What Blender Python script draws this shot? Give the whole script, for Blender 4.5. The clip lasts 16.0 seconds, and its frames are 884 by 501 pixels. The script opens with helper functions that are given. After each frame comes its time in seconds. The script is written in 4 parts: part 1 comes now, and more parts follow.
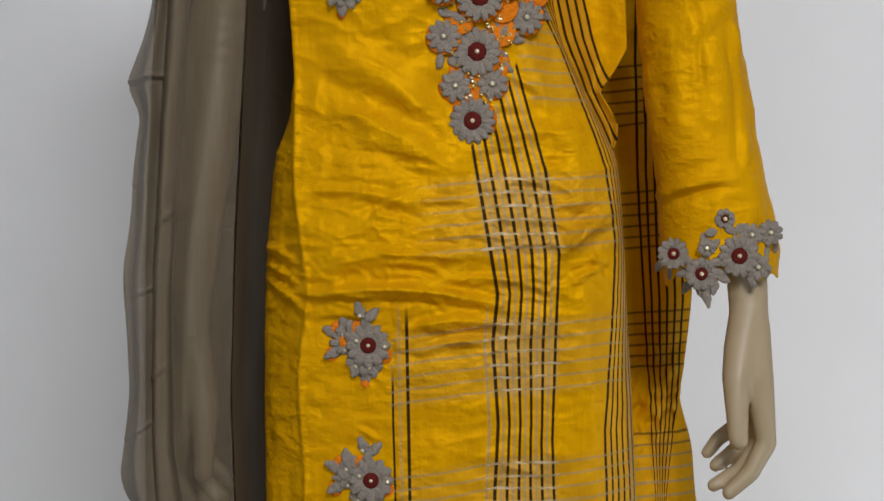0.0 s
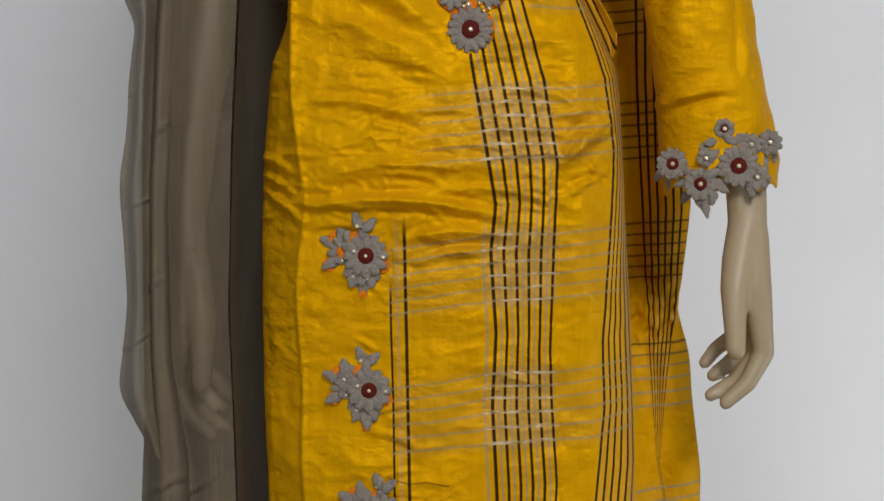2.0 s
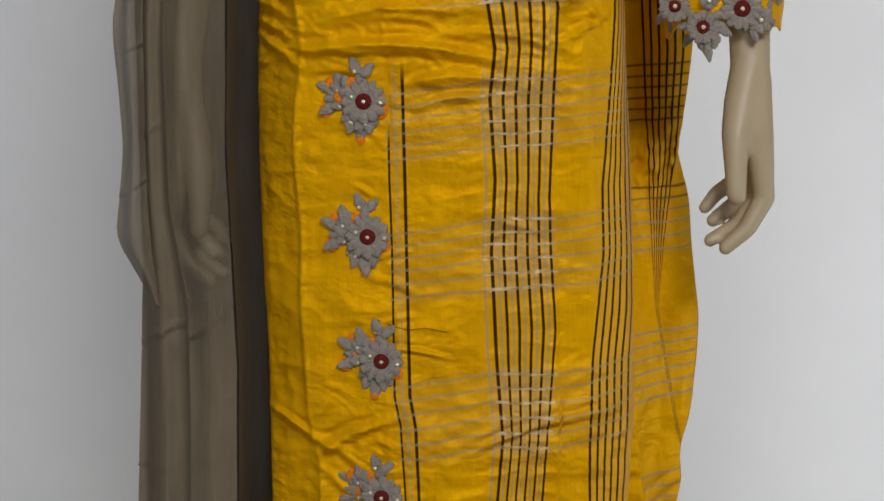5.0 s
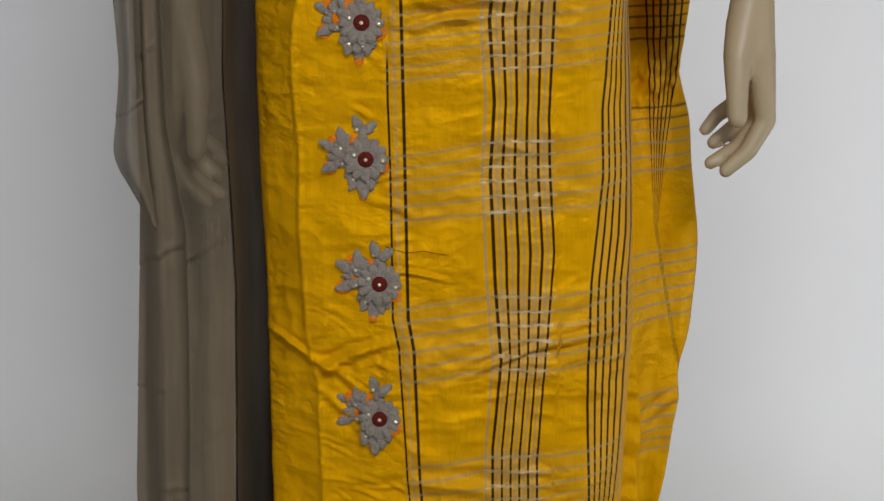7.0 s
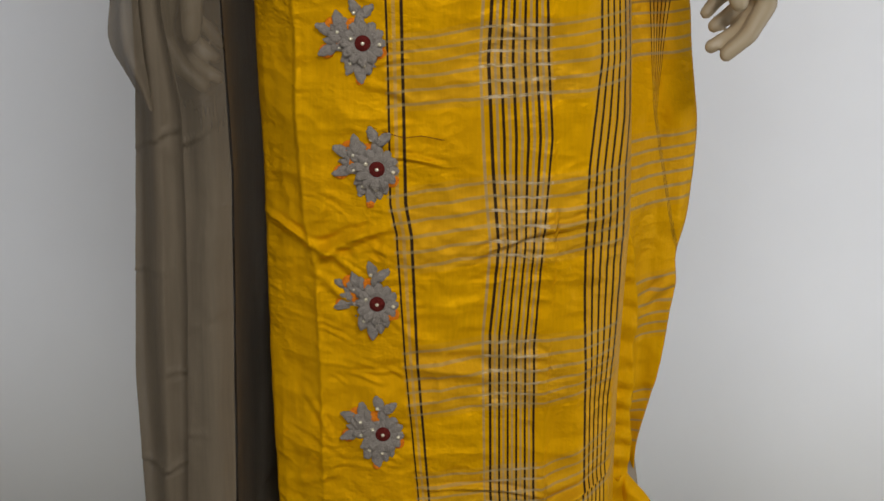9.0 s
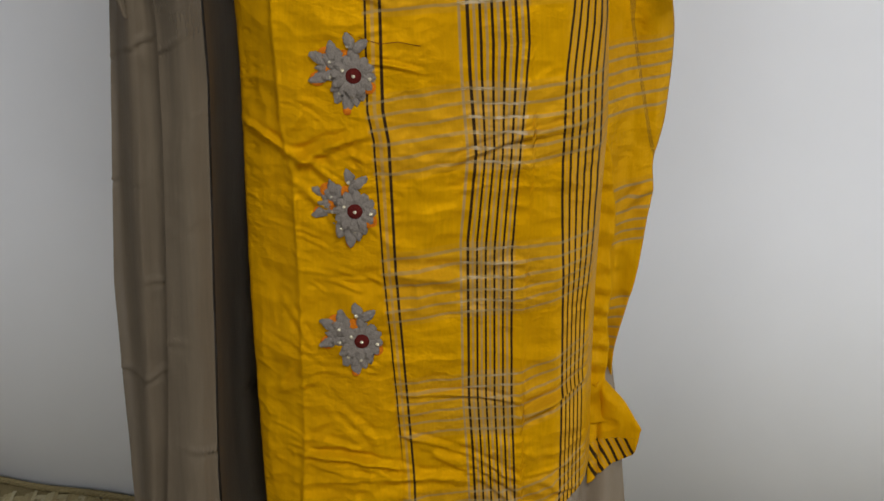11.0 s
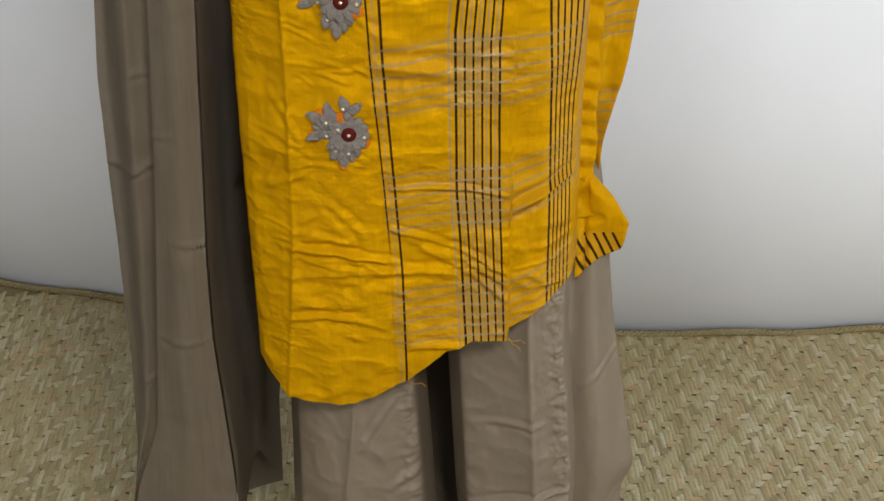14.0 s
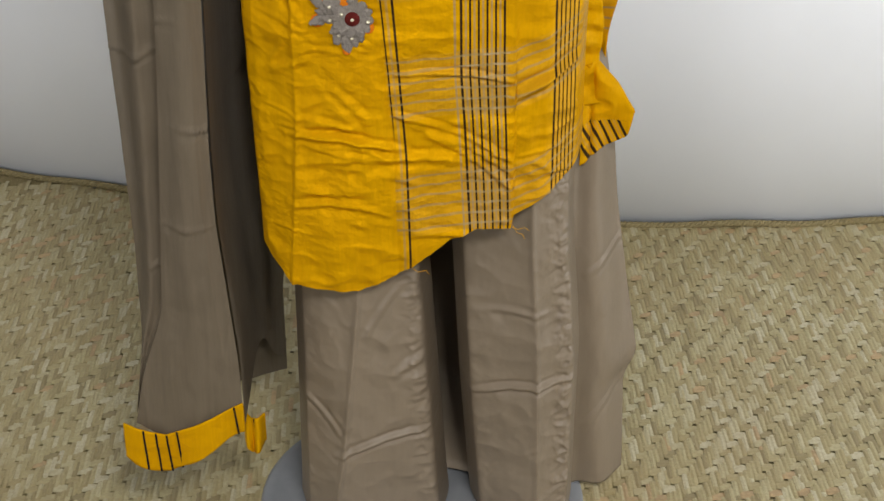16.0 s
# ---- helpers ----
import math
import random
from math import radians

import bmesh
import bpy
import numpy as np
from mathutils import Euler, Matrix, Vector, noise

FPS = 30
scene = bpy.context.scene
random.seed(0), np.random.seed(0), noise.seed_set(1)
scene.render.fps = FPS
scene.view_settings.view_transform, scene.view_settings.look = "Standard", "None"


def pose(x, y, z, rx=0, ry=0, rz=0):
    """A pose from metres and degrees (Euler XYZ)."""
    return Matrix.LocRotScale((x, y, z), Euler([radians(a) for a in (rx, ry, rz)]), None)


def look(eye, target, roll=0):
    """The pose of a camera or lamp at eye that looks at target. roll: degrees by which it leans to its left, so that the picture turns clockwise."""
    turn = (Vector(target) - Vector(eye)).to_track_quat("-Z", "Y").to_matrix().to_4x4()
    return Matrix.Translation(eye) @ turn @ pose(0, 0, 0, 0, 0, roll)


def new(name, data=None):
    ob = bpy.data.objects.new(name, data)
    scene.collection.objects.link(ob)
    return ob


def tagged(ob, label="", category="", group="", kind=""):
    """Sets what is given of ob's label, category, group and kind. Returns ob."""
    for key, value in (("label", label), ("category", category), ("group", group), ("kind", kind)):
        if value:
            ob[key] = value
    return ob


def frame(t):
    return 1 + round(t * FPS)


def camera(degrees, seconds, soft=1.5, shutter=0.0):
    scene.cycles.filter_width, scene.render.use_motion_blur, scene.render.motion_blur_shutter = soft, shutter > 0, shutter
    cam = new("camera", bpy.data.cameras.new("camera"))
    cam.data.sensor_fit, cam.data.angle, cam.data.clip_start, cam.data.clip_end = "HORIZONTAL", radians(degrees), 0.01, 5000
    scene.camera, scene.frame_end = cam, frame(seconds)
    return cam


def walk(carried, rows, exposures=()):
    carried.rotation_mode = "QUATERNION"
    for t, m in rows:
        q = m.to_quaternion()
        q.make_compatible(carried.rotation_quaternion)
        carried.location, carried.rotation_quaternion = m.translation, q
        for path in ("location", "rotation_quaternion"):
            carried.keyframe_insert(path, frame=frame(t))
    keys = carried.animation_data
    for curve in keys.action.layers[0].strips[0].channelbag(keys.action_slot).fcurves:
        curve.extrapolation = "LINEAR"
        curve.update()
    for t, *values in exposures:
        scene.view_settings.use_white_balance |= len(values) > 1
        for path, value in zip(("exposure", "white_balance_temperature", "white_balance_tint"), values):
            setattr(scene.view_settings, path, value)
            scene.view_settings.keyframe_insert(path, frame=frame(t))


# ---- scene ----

# ---------------------------------------------------------------- camera and its path
cam = camera(30.0, 16.0, soft=1.5)
ROWS = [
    (0.0, -0.0001, -0.0012, 1.0996, 0.01, 0.01, 0.02),
    (0.5, 0.0003, -0.0001, 1.0985, -0.01, -1.02, 0.00),
    (1.0, 0.0006, 0.0011, 1.0976, -0.00, -1.74, -0.01),
    (1.5, 0.0009, 0.0025, 1.0970, 0.00, -2.22, -0.02),
    (2.0, 0.0011, 0.0040, 1.0968, -0.02, -3.00, -0.02),
    (2.5, 0.0011, 0.0057, 1.0970, -0.05, -3.76, -0.01),
    (3.0, 0.0010, 0.0076, 1.0980, -0.04, -4.70, -0.06),
    (3.5, 0.0009, 0.0095, 1.0997, -0.07, -5.58, -0.07),
    (4.0, 0.0008, 0.0118, 1.1021, -0.07, -6.79, -0.13),
    (4.5, 0.0008, 0.0141, 1.1053, -0.08, -7.89, -0.13),
    (7.0, 0.0012, 0.0256, 1.1243, -0.10, -12.22, 0.03),
    (7.5, 0.0013, 0.0278, 1.1271, -0.10, -13.07, 0.01),
    (8.0, 0.0015, 0.0299, 1.1287, -0.13, -14.30, 0.06),
    (8.5, 0.0017, 0.0315, 1.1290, -0.15, -15.35, 0.13),
    (9.0, 0.0019, 0.0321, 1.1280, -0.14, -16.41, 0.10),
    (11.5, 0.0029, 0.0281, 1.1167, -1.21, -20.58, -0.00),
    (12.0, 0.0032, 0.0280, 1.1137, -1.44, -22.15, -0.00),
    (12.5, 0.0037, 0.0286, 1.1106, -1.61, -22.95, -0.01),
    (13.0, 0.0039, 0.0296, 1.1079, -1.57, -23.78, -0.01),
    (13.5, 0.0039, 0.0308, 1.1053, -1.47, -24.78, -0.01),
    (14.0, 0.0036, 0.0319, 1.1025, -1.38, -25.91, 0.01),
    (14.5, 0.0032, 0.0327, 1.0997, -1.24, -26.76, -0.02),
    (15.0, 0.0029, 0.0336, 1.0967, -1.05, -27.73, -0.04),
    (15.5, 0.0030, 0.0344, 1.0936, -1.15, -28.58, 0.05),
    (16.0, 0.0032, 0.0354, 1.0907, -1.20, -29.51, 0.08),
]
EXPOSURES = [(0.0, -0.05), (7.0, -0.05), (9.0, -0.08), (11.5, -0.14), (12.5, -0.12), (13.5, 0.16), (14.5, 0.34), (16.0, 0.46)]
walk(cam, [(t, pose(x, y, z, 90 + pitch, -roll, yaw)) for t, x, y, z, yaw, pitch, roll in ROWS], EXPOSURES)

FLOOR = -0.10        # height of the ground under the mat
AXIS = 1.56          # distance of the figure's upright axis


# ---------------------------------------------------------------- world and light
world = bpy.data.worlds.new("room_air")
scene.world = world
world.use_nodes = True
world.node_tree.nodes["Background"].inputs[0].default_value = (0.80, 0.88, 1.0, 1)
world.node_tree.nodes["Background"].inputs[1].default_value = 0.02


def area_lamp(name, place, target, size, power, colour):
    data = bpy.data.lights.new(name, "AREA")
    data.shape, data.size, data.size_y = "RECTANGLE", size[0], size[1]
    data.energy, data.color = power, colour
    ob = new(name, data)
    ob.matrix_world = look(place, target)
    return ob


# unseen key lamp added high at front right; no window is modelled
area_lamp("key_light", (0.50, -0.75, 2.28), (0.0, 1.6, 0.8), (0.7, 0.5), 42, (1.0, 0.985, 0.98))
# added fill lamp from front left, brightens the tunic's left side
area_lamp("front_fill_light", (-1.0, -1.85, 1.0), (0.0, 2.0, 0.5), (1.0, 1.4), 21.5, (1.0, 0.985, 0.98))
# added pair of low fill lamps that lift the lower back wall
area_lamp("side_fill_light", (1.84, 1.5, 0.30), (0.3, 2.28, 0.0), (1.0, 0.7), 14, (0.97, 0.985, 1.0))
area_lamp("side_fill_light", (-1.64, 1.5, 0.30), (-0.3, 2.28, 0.0), (1.0, 0.7), 3.5, (0.97, 0.985, 1.0))


# ---------------------------------------------------------------- node helpers
def material(name):
    m = bpy.data.materials.new(name)
    m.use_nodes = True
    nt = m.node_tree
    return m, nt, nt.nodes["Principled BSDF"]


def put(nt, socket, value):
    if isinstance(value, bpy.types.NodeSocket):
        nt.links.new(value, socket)
    elif isinstance(value, tuple) and len(value) == 3 and socket.type == "RGBA":
        socket.default_value = (*value, 1)
    else:
        socket.default_value = value


def M(nt, op, a, b=0.0, c=0.0):
    n = nt.nodes.new("ShaderNodeMath")
    n.operation = op
    for socket, value in zip(n.inputs, (a, b, c)):
        put(nt, socket, value)
    return n.outputs[0]


def mix(nt, f, a, b):
    n = nt.nodes.new("ShaderNodeMix")
    n.data_type = "RGBA"
    put(nt, n.inputs[0], f)
    put(nt, n.inputs[6], a)
    put(nt, n.inputs[7], b)
    return n.outputs[2]


def coords(nt, which="Object", stretch=(1, 1, 1)):
    tc = nt.nodes.new("ShaderNodeTexCoord")
    mp = nt.nodes.new("ShaderNodeMapping")
    nt.links.new(tc.outputs[which], mp.inputs[0])
    mp.inputs[3].default_value = stretch
    return mp.outputs[0]


def noise_of(nt, vec, size, detail=3.0, rough=0.55):
    n = nt.nodes.new("ShaderNodeTexNoise")
    nt.links.new(vec, n.inputs["Vector"])
    n.inputs["Scale"].default_value, n.inputs["Detail"].default_value, n.inputs["Roughness"].default_value = size, detail, rough
    return n.outputs[0]


def remap(nt, v, a, b, c, d):
    n = nt.nodes.new("ShaderNodeMapRange")
    put(nt, n.inputs[0], v)
    for i, q in enumerate((a, b, c, d)):
        n.inputs[i + 1].default_value = q
    return n.outputs[0]


def bump(nt, bsdf, height, strength, depth):
    n = nt.nodes.new("ShaderNodeBump")
    n.inputs["Strength"].default_value, n.inputs["Distance"].default_value = strength, depth
    nt.links.new(height, n.inputs["Height"])
    nt.links.new(n.outputs[0], bsdf.inputs["Normal"])


def band(nt, v, centre, half, soft):
    """1 within half of the centre, falling to 0 over soft."""
    d = M(nt, "ABSOLUTE", M(nt, "SUBTRACT", v, centre))
    return remap(nt, d, half, half + soft, 1.0, 0.0)


def over(nt, v, edge, soft):
    return remap(nt, v, edge - soft / 2, edge + soft / 2, 0.0, 1.0)


def ridge(nt, vec, size):
    n = noise_of(nt, vec, size, 2.0, 0.5)
    return M(nt, "POWER", M(nt, "SUBTRACT", 1.0, M(nt, "ABSOLUTE", M(nt, "SUBTRACT", M(nt, "MULTIPLY", n, 4.0), 2.0))), 1.0)


def weave_relief(nt, bsdf, strength, depth, crinkle, stretch=(0.7, 0.7, 1.5), size=42.0):
    """Thread texture, slubs, and sharp little creases of pressed cloth."""
    vec = coords(nt)
    fine = noise_of(nt, vec, 1400.0, 1.0)
    slub = noise_of(nt, vec, 160.0, 3.0)
    creased = M(nt, "MAXIMUM", ridge(nt, coords(nt, "Object", stretch), size), 0.0)
    small = M(nt, "MAXIMUM", ridge(nt, coords(nt, "Object", (1.0, 1.0, 1.2)), size * 2.6), 0.0)
    where = remap(nt, noise_of(nt, vec, 11.0, 2.0), 0.40, 0.62, 0.15, 1.0)
    creased = M(nt, "MULTIPLY", M(nt, "ADD", creased, M(nt, "MULTIPLY", small, 0.4)), M(nt, "MULTIPLY", where, crinkle))
    bump(nt, bsdf, M(nt, "ADD", creased, M(nt, "ADD", M(nt, "MULTIPLY", fine, 0.35), slub)), strength, depth)


# ---------------------------------------------------------------- materials
YELLOW = (0.60, 0.305, 0.0015)


def silk(name, patterned, weft_colour=(0.30, 0.235, 0.12)):
    m, nt, p = material(name)
    vec = coords(nt)
    streak = noise_of(nt, coords(nt, "Object", (1, 1, 0.06)), 420.0, 3.0)
    cloud = noise_of(nt, vec, 14.0, 4.0)
    col = mix(nt, remap(nt, streak, 0.3, 0.7, 0.0, 1.0), tuple(c * 0.94 for c in YELLOW), tuple(c * 1.05 for c in YELLOW))
    col = mix(nt, remap(nt, cloud, 0.35, 0.7, 0.0, 0.22), col, (0.58, 0.26, 0.004))
    if patterned:
        sep = nt.nodes.new("ShaderNodeSeparateXYZ")
        uv = nt.nodes.new("ShaderNodeUVMap")
        nt.links.new(uv.outputs[0], sep.inputs[0])
        u, v = sep.outputs[0], sep.outputs[1]
        pos = nt.nodes.new("ShaderNodeSeparateXYZ")
        nt.links.new(vec, pos.inputs[0])
        z = pos.outputs[2]
        # warp threads: three groups
        dark, pale = None, None
        for start, top in ((1.0, None), (3.0, None)):
            inside = M(nt, "MULTIPLY", over(nt, u, start - 0.06, 0.02), over(nt, M(nt, "MULTIPLY", u, -1.0), -(start + 1.06), 0.02))
            near = M(nt, "ABSOLUTE", M(nt, "SUBTRACT", M(nt, "FRACT", M(nt, "ADD", M(nt, "MULTIPLY", M(nt, "SUBTRACT", u, start), 5.0), 0.5)), 0.5))
            if start == 1.0:
                limit = M(nt, "ADD", 1.122, M(nt, "MULTIPLY", u, 0.070))
                inside = M(nt, "MULTIPLY", inside, over(nt, M(nt, "SUBTRACT", limit, z), 0.0, 0.003))
            d = M(nt, "MULTIPLY", inside, remap(nt, near, 0.095 if start == 1.0 else 0.13, 0.15 if start == 1.0 else 0.19, 1.0, 0.0))
            g = M(nt, "MULTIPLY", inside, remap(nt, near, 0.36, 0.42, 0.0, 1.0 if start == 1.0 else 0.35))
            dark = d if dark is None else M(nt, "MAXIMUM", dark, d)
            pale = g if pale is None else M(nt, "MAXIMUM", pale, g)
        low = over(nt, M(nt, "MULTIPLY", z, -1.0), -1.045, 0.02)
        dark = M(nt, "MAXIMUM", dark, M(nt, "MULTIPLY", low, band(nt, u, 0.0, 0.014, 0.010)))
        thin = M(nt, "MULTIPLY", over(nt, M(nt, "MULTIPLY", z, -1.0), -0.99, 0.02), over(nt, z, 0.42, 0.04))
        dark = M(nt, "MAXIMUM", dark, M(nt, "MULTIPLY", thin, band(nt, u, -0.17, 0.009, 0.008)))
        pale = M(nt, "MAXIMUM", pale, M(nt, "MULTIPLY", low, M(nt, "MAXIMUM", M(nt, "MULTIPLY", band(nt, u, -0.09, 0.012, 0.012), 0.6), band(nt, u, 0.9, 0.010, 0.012))))
        # weft threads: bands of six
        region = over(nt, u, -0.20, 0.03)
        high = over(nt, z, 1.055, 0.03)
        region = M(nt, "MULTIPLY", region, M(nt, "SUBTRACT", 1.0, M(nt, "MULTIPLY", high, remap(nt, u, 0.1, 0.6, 1.0, 0.0))))
        region = M(nt, "MULTIPLY", region, M(nt, "SUBTRACT", 1.0, M(nt, "MULTIPLY", over(nt, z, 1.20, 0.02), over(nt, M(nt, "MULTIPLY", u, -1.0), -2.1, 0.05))))
        off = M(nt, "SUBTRACT", v, M(nt, "ROUND", v))
        rows = M(nt, "ABSOLUTE", M(nt, "SUBTRACT", M(nt, "FRACT", M(nt, "ADD", M(nt, "MULTIPLY", off, 11.0), 0.0)), 0.5))
        weft_in = M(nt, "MULTIPLY", region, band(nt, off, 0.0, 0.268, 0.01))
        weft = M(nt, "MULTIPLY", weft_in, remap(nt, rows, 0.07, 0.14, 1.0, 0.0))
        tint = M(nt, "MULTIPLY", weft_in, 0.10)
        col = mix(nt, tint, col, (0.30, 0.20, 0.06))
        patch = M(nt, "MULTIPLY", weft_in, band(nt, u, 1.5, 0.55, 0.03))
        col = mix(nt, M(nt, "MULTIPLY", patch, 0.20), col, (0.34, 0.25, 0.12))
        col = mix(nt, M(nt, "MULTIPLY", pale, 0.62), col, (0.30, 0.24, 0.15))
        col = mix(nt, M(nt, "MULTIPLY", dark, 0.96), col, (0.012, 0.008, 0.010))
        col = mix(nt, M(nt, "MULTIPLY", weft, 0.50 if weft_colour[0] > 0.1 else 0.70), col, mix(nt, over(nt, z, 0.90, 0.02), (0.30, 0.235, 0.12), weft_colour))
        bright = M(nt, "MULTIPLY", M(nt, "MULTIPLY", weft, over(nt, rows, 0.0, 0.01)), band(nt, u, 1.5, 0.6, 0.03))
        lurex = M(nt, "MULTIPLY", bright, remap(nt, noise_of(nt, coords(nt, "Object", (1, 1, 3)), 90.0, 2.0), 0.48, 0.62, 0.0, 0.6))
        lurex = M(nt, "MULTIPLY", lurex, remap(nt, z, 0.40, 0.75, 0.25, 1.0))
        col = mix(nt, lurex, col, (0.62, 0.52, 0.38))
    put(nt, p.inputs["Base Color"], col)
    put(nt, p.inputs["Roughness"], remap(nt, cloud, 0.3, 0.7, 0.42, 0.53))
    p.inputs["Specular IOR Level"].default_value = 0.06
    p.inputs["Metallic"].default_value = 0.14
    p.inputs["Specular Tint"].default_value = (1.0, 0.62, 0.06, 1)
    weave_relief(nt, p, 0.7, 0.0006, 3.4)
    return m


def chiffon(name, colour, alpha, gloss=0.16, rough=0.72):
    m, nt, p = material(name)
    vec = coords(nt)
    streak = noise_of(nt, coords(nt, "Object", (1, 1, 0.05)), 240.0, 3.0)
    cloud = noise_of(nt, vec, 9.0, 4.0)
    col = mix(nt, streak, tuple(c * 0.94 for c in colour), tuple(c * 1.06 for c in colour))
    col = mix(nt, remap(nt, cloud, 0.3, 0.75, 0.0, 0.30), col, tuple(c * 0.72 for c in colour))
    put(nt, p.inputs["Base Color"], col)
    put(nt, p.inputs["Roughness"], remap(nt, cloud, 0.3, 0.7, rough - 0.08, rough + 0.08))
    p.inputs["Specular IOR Level"].default_value = gloss
    if alpha < 1:
        pos = nt.nodes.new("ShaderNodeSeparateXYZ")
        nt.links.new(vec, pos.inputs[0])
        doubled = remap(nt, pos.outputs[2], 0.74, 0.90, 0.96 - alpha, 0.0)
        put(nt, p.inputs["Alpha"], M(nt, "ADD", doubled, remap(nt, streak, 0.3, 0.7, alpha - 0.04, alpha + 0.04)))
    weave_relief(nt, p, 0.45, 0.0006, 1.6, (1.0, 1.0, 0.5), 30.0)
    return m


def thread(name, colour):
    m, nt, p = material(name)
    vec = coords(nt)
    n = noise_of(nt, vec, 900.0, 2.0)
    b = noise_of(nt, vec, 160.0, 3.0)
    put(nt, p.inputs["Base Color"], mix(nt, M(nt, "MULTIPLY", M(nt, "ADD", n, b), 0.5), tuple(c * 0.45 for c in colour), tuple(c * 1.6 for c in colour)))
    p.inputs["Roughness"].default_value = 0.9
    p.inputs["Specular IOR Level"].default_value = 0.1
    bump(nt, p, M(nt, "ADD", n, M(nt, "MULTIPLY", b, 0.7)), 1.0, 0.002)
    return m


def plain(name, colour, rough, metal=0.0, grain=60.0, vary=0.12, relief=0.05, depth=0.001):
    m, nt, p = material(name)
    vec = coords(nt)
    n = noise_of(nt, vec, grain, 4.0)
    c = noise_of(nt, vec, grain / 12, 3.0)
    mixed = M(nt, "MULTIPLY", M(nt, "ADD", n, c), 0.5)
    put(nt, p.inputs["Base Color"], mix(nt, remap(nt, mixed, 0.3, 0.7, 0, 1), tuple(q * (1 - vary) for q in colour), tuple(min(1, q * (1 + vary)) for q in colour)))
    put(nt, p.inputs["Roughness"], remap(nt, n, 0.3, 0.7, max(0.02, rough - 0.05), min(1, rough + 0.05)))
    p.inputs["Metallic"].default_value = metal
    bump(nt, p, n, relief, depth)
    return m


SILK_CHECK, SILK_PLAIN = silk("checked_yellow_silk", True), silk("plain_yellow_silk", False)
SILK_BACK = silk("checked_yellow_silk_reverse", True, (0.05, 0.028, 0.012))
TAUPE = (0.142, 0.113, 0.077)
CHIFFON, CHIFFON_SIDE, CHIFFON_EDGE = chiffon("taupe_chiffon", TAUPE, 0.60), chiffon("taupe_chiffon_folded", TAUPE, 0.97), chiffon("taupe_chiffon_single", TAUPE, 0.84)
CREPE = chiffon("taupe_crepe", (0.225, 0.178, 0.124), 1.0, 0.4, 0.48)
YARN, YARN_RED, YARN_ORANGE = thread("grey_yarn", (0.262, 0.232, 0.200)), thread("maroon_yarn", (0.11, 0.014, 0.011)), thread("orange_felt", (0.72, 0.20, 0.01))
BLACK_YARN = thread("black_yarn", (0.014, 0.010, 0.012))
CRYSTAL, GOLD = plain("crystal_bead", (0.86, 0.80, 0.60), 0.16, 0.5), plain("gold_bead", (0.62, 0.45, 0.14), 0.22, 0.7)
SKIN = plain("beige_gloss_paint", (0.345, 0.275, 0.175), 0.46, 0, 30.0, 0.05, 0.02)
PLATE = plain("grey_painted_metal", (0.21, 0.22, 0.23), 0.45, 0, 40.0, 0.18)
# grey of the unseen walls, kept low to cut bounced fill light
ROOM = plain("low_bounce_grey", (0.22, 0.22, 0.23), 0.8, 0, 8.0, 0.05)
WALL = plain("white_emulsion", (0.82, 0.845, 0.885), 0.75, 0, 8.0, 0.025, 0.04)
CEILING = plain("white_ceiling_paint", (0.75, 0.75, 0.74), 0.8, 0, 8.0, 0.03)
GROUND = plain("cement", (0.26, 0.24, 0.20), 0.8, 0, 20.0, 0.15)


# ---------------------------------------------------------------- mesh helpers
def part(name, bm, mat, parent, label=""):
    me = bpy.data.meshes.new(name)
    bm.to_mesh(me)
    bm.free()
    for f in me.polygons:
        f.use_smooth = True
    me.materials.append(mat)
    ob = new(name, me)
    ob.parent = parent
    if label:
        ob["label"] = label
    return ob


def sheet(name, X, Y, Z, mat, parent, label="", wrap=False, uv=None, thick=0.0):
    """A cloth surface from three arrays of rows and columns."""
    r, c = X.shape
    verts = np.stack([X, Y, Z], -1).reshape(-1, 3)
    i = np.arange(r * c).reshape(r, c)
    if wrap:
        i = np.concatenate([i, i[:, :1]], 1)
    quads = np.stack([i[:-1, :-1], i[1:, :-1], i[1:, 1:], i[:-1, 1:]], -1).reshape(-1, 4)
    me = bpy.data.meshes.new(name)
    me.from_pydata(verts.tolist(), [], quads.tolist())
    if uv is not None:
        lay = me.uv_layers.new(name="UVMap")
        flat = np.stack(uv, -1).reshape(-1, 2)
        lay.data.foreach_set("uv", flat[quads.reshape(-1)].astype(np.float32).ravel())
    me.polygons.foreach_set("use_smooth", np.ones(len(quads), bool))
    me.update()
    me.materials.append(mat)
    ob = new(name, me)
    ob.parent = parent
    if label:
        ob["label"] = label
    if thick:
        s = ob.modifiers.new("cloth_thickness", "SOLIDIFY")
        s.thickness, s.offset = thick, 1.0
    return ob


def ripple(x, z, size, seed, octaves=3):
    """Smooth noise on arrays, about -1 to 1."""
    rng = np.random.default_rng(seed)
    out, amp = np.zeros_like(x), 1.0
    for o in range(octaves):
        table = rng.uniform(-1, 1, (64, 64))
        a, b = x / size + 17.3, z / size + 9.1
        ia, ib = np.floor(a).astype(int), np.floor(b).astype(int)
        fa, fb = a - ia, b - ib
        fa, fb = fa * fa * (3 - 2 * fa), fb * fb * (3 - 2 * fb)
        g = lambda p, q: table[p % 64, q % 64]
        out += amp * ((g(ia, ib) * (1 - fa) + g(ia + 1, ib) * fa) * (1 - fb) + (g(ia, ib + 1) * (1 - fa) + g(ia + 1, ib + 1) * fa) * fb)
        amp, size = amp * 0.5, size * 0.5
    return out / 1.6


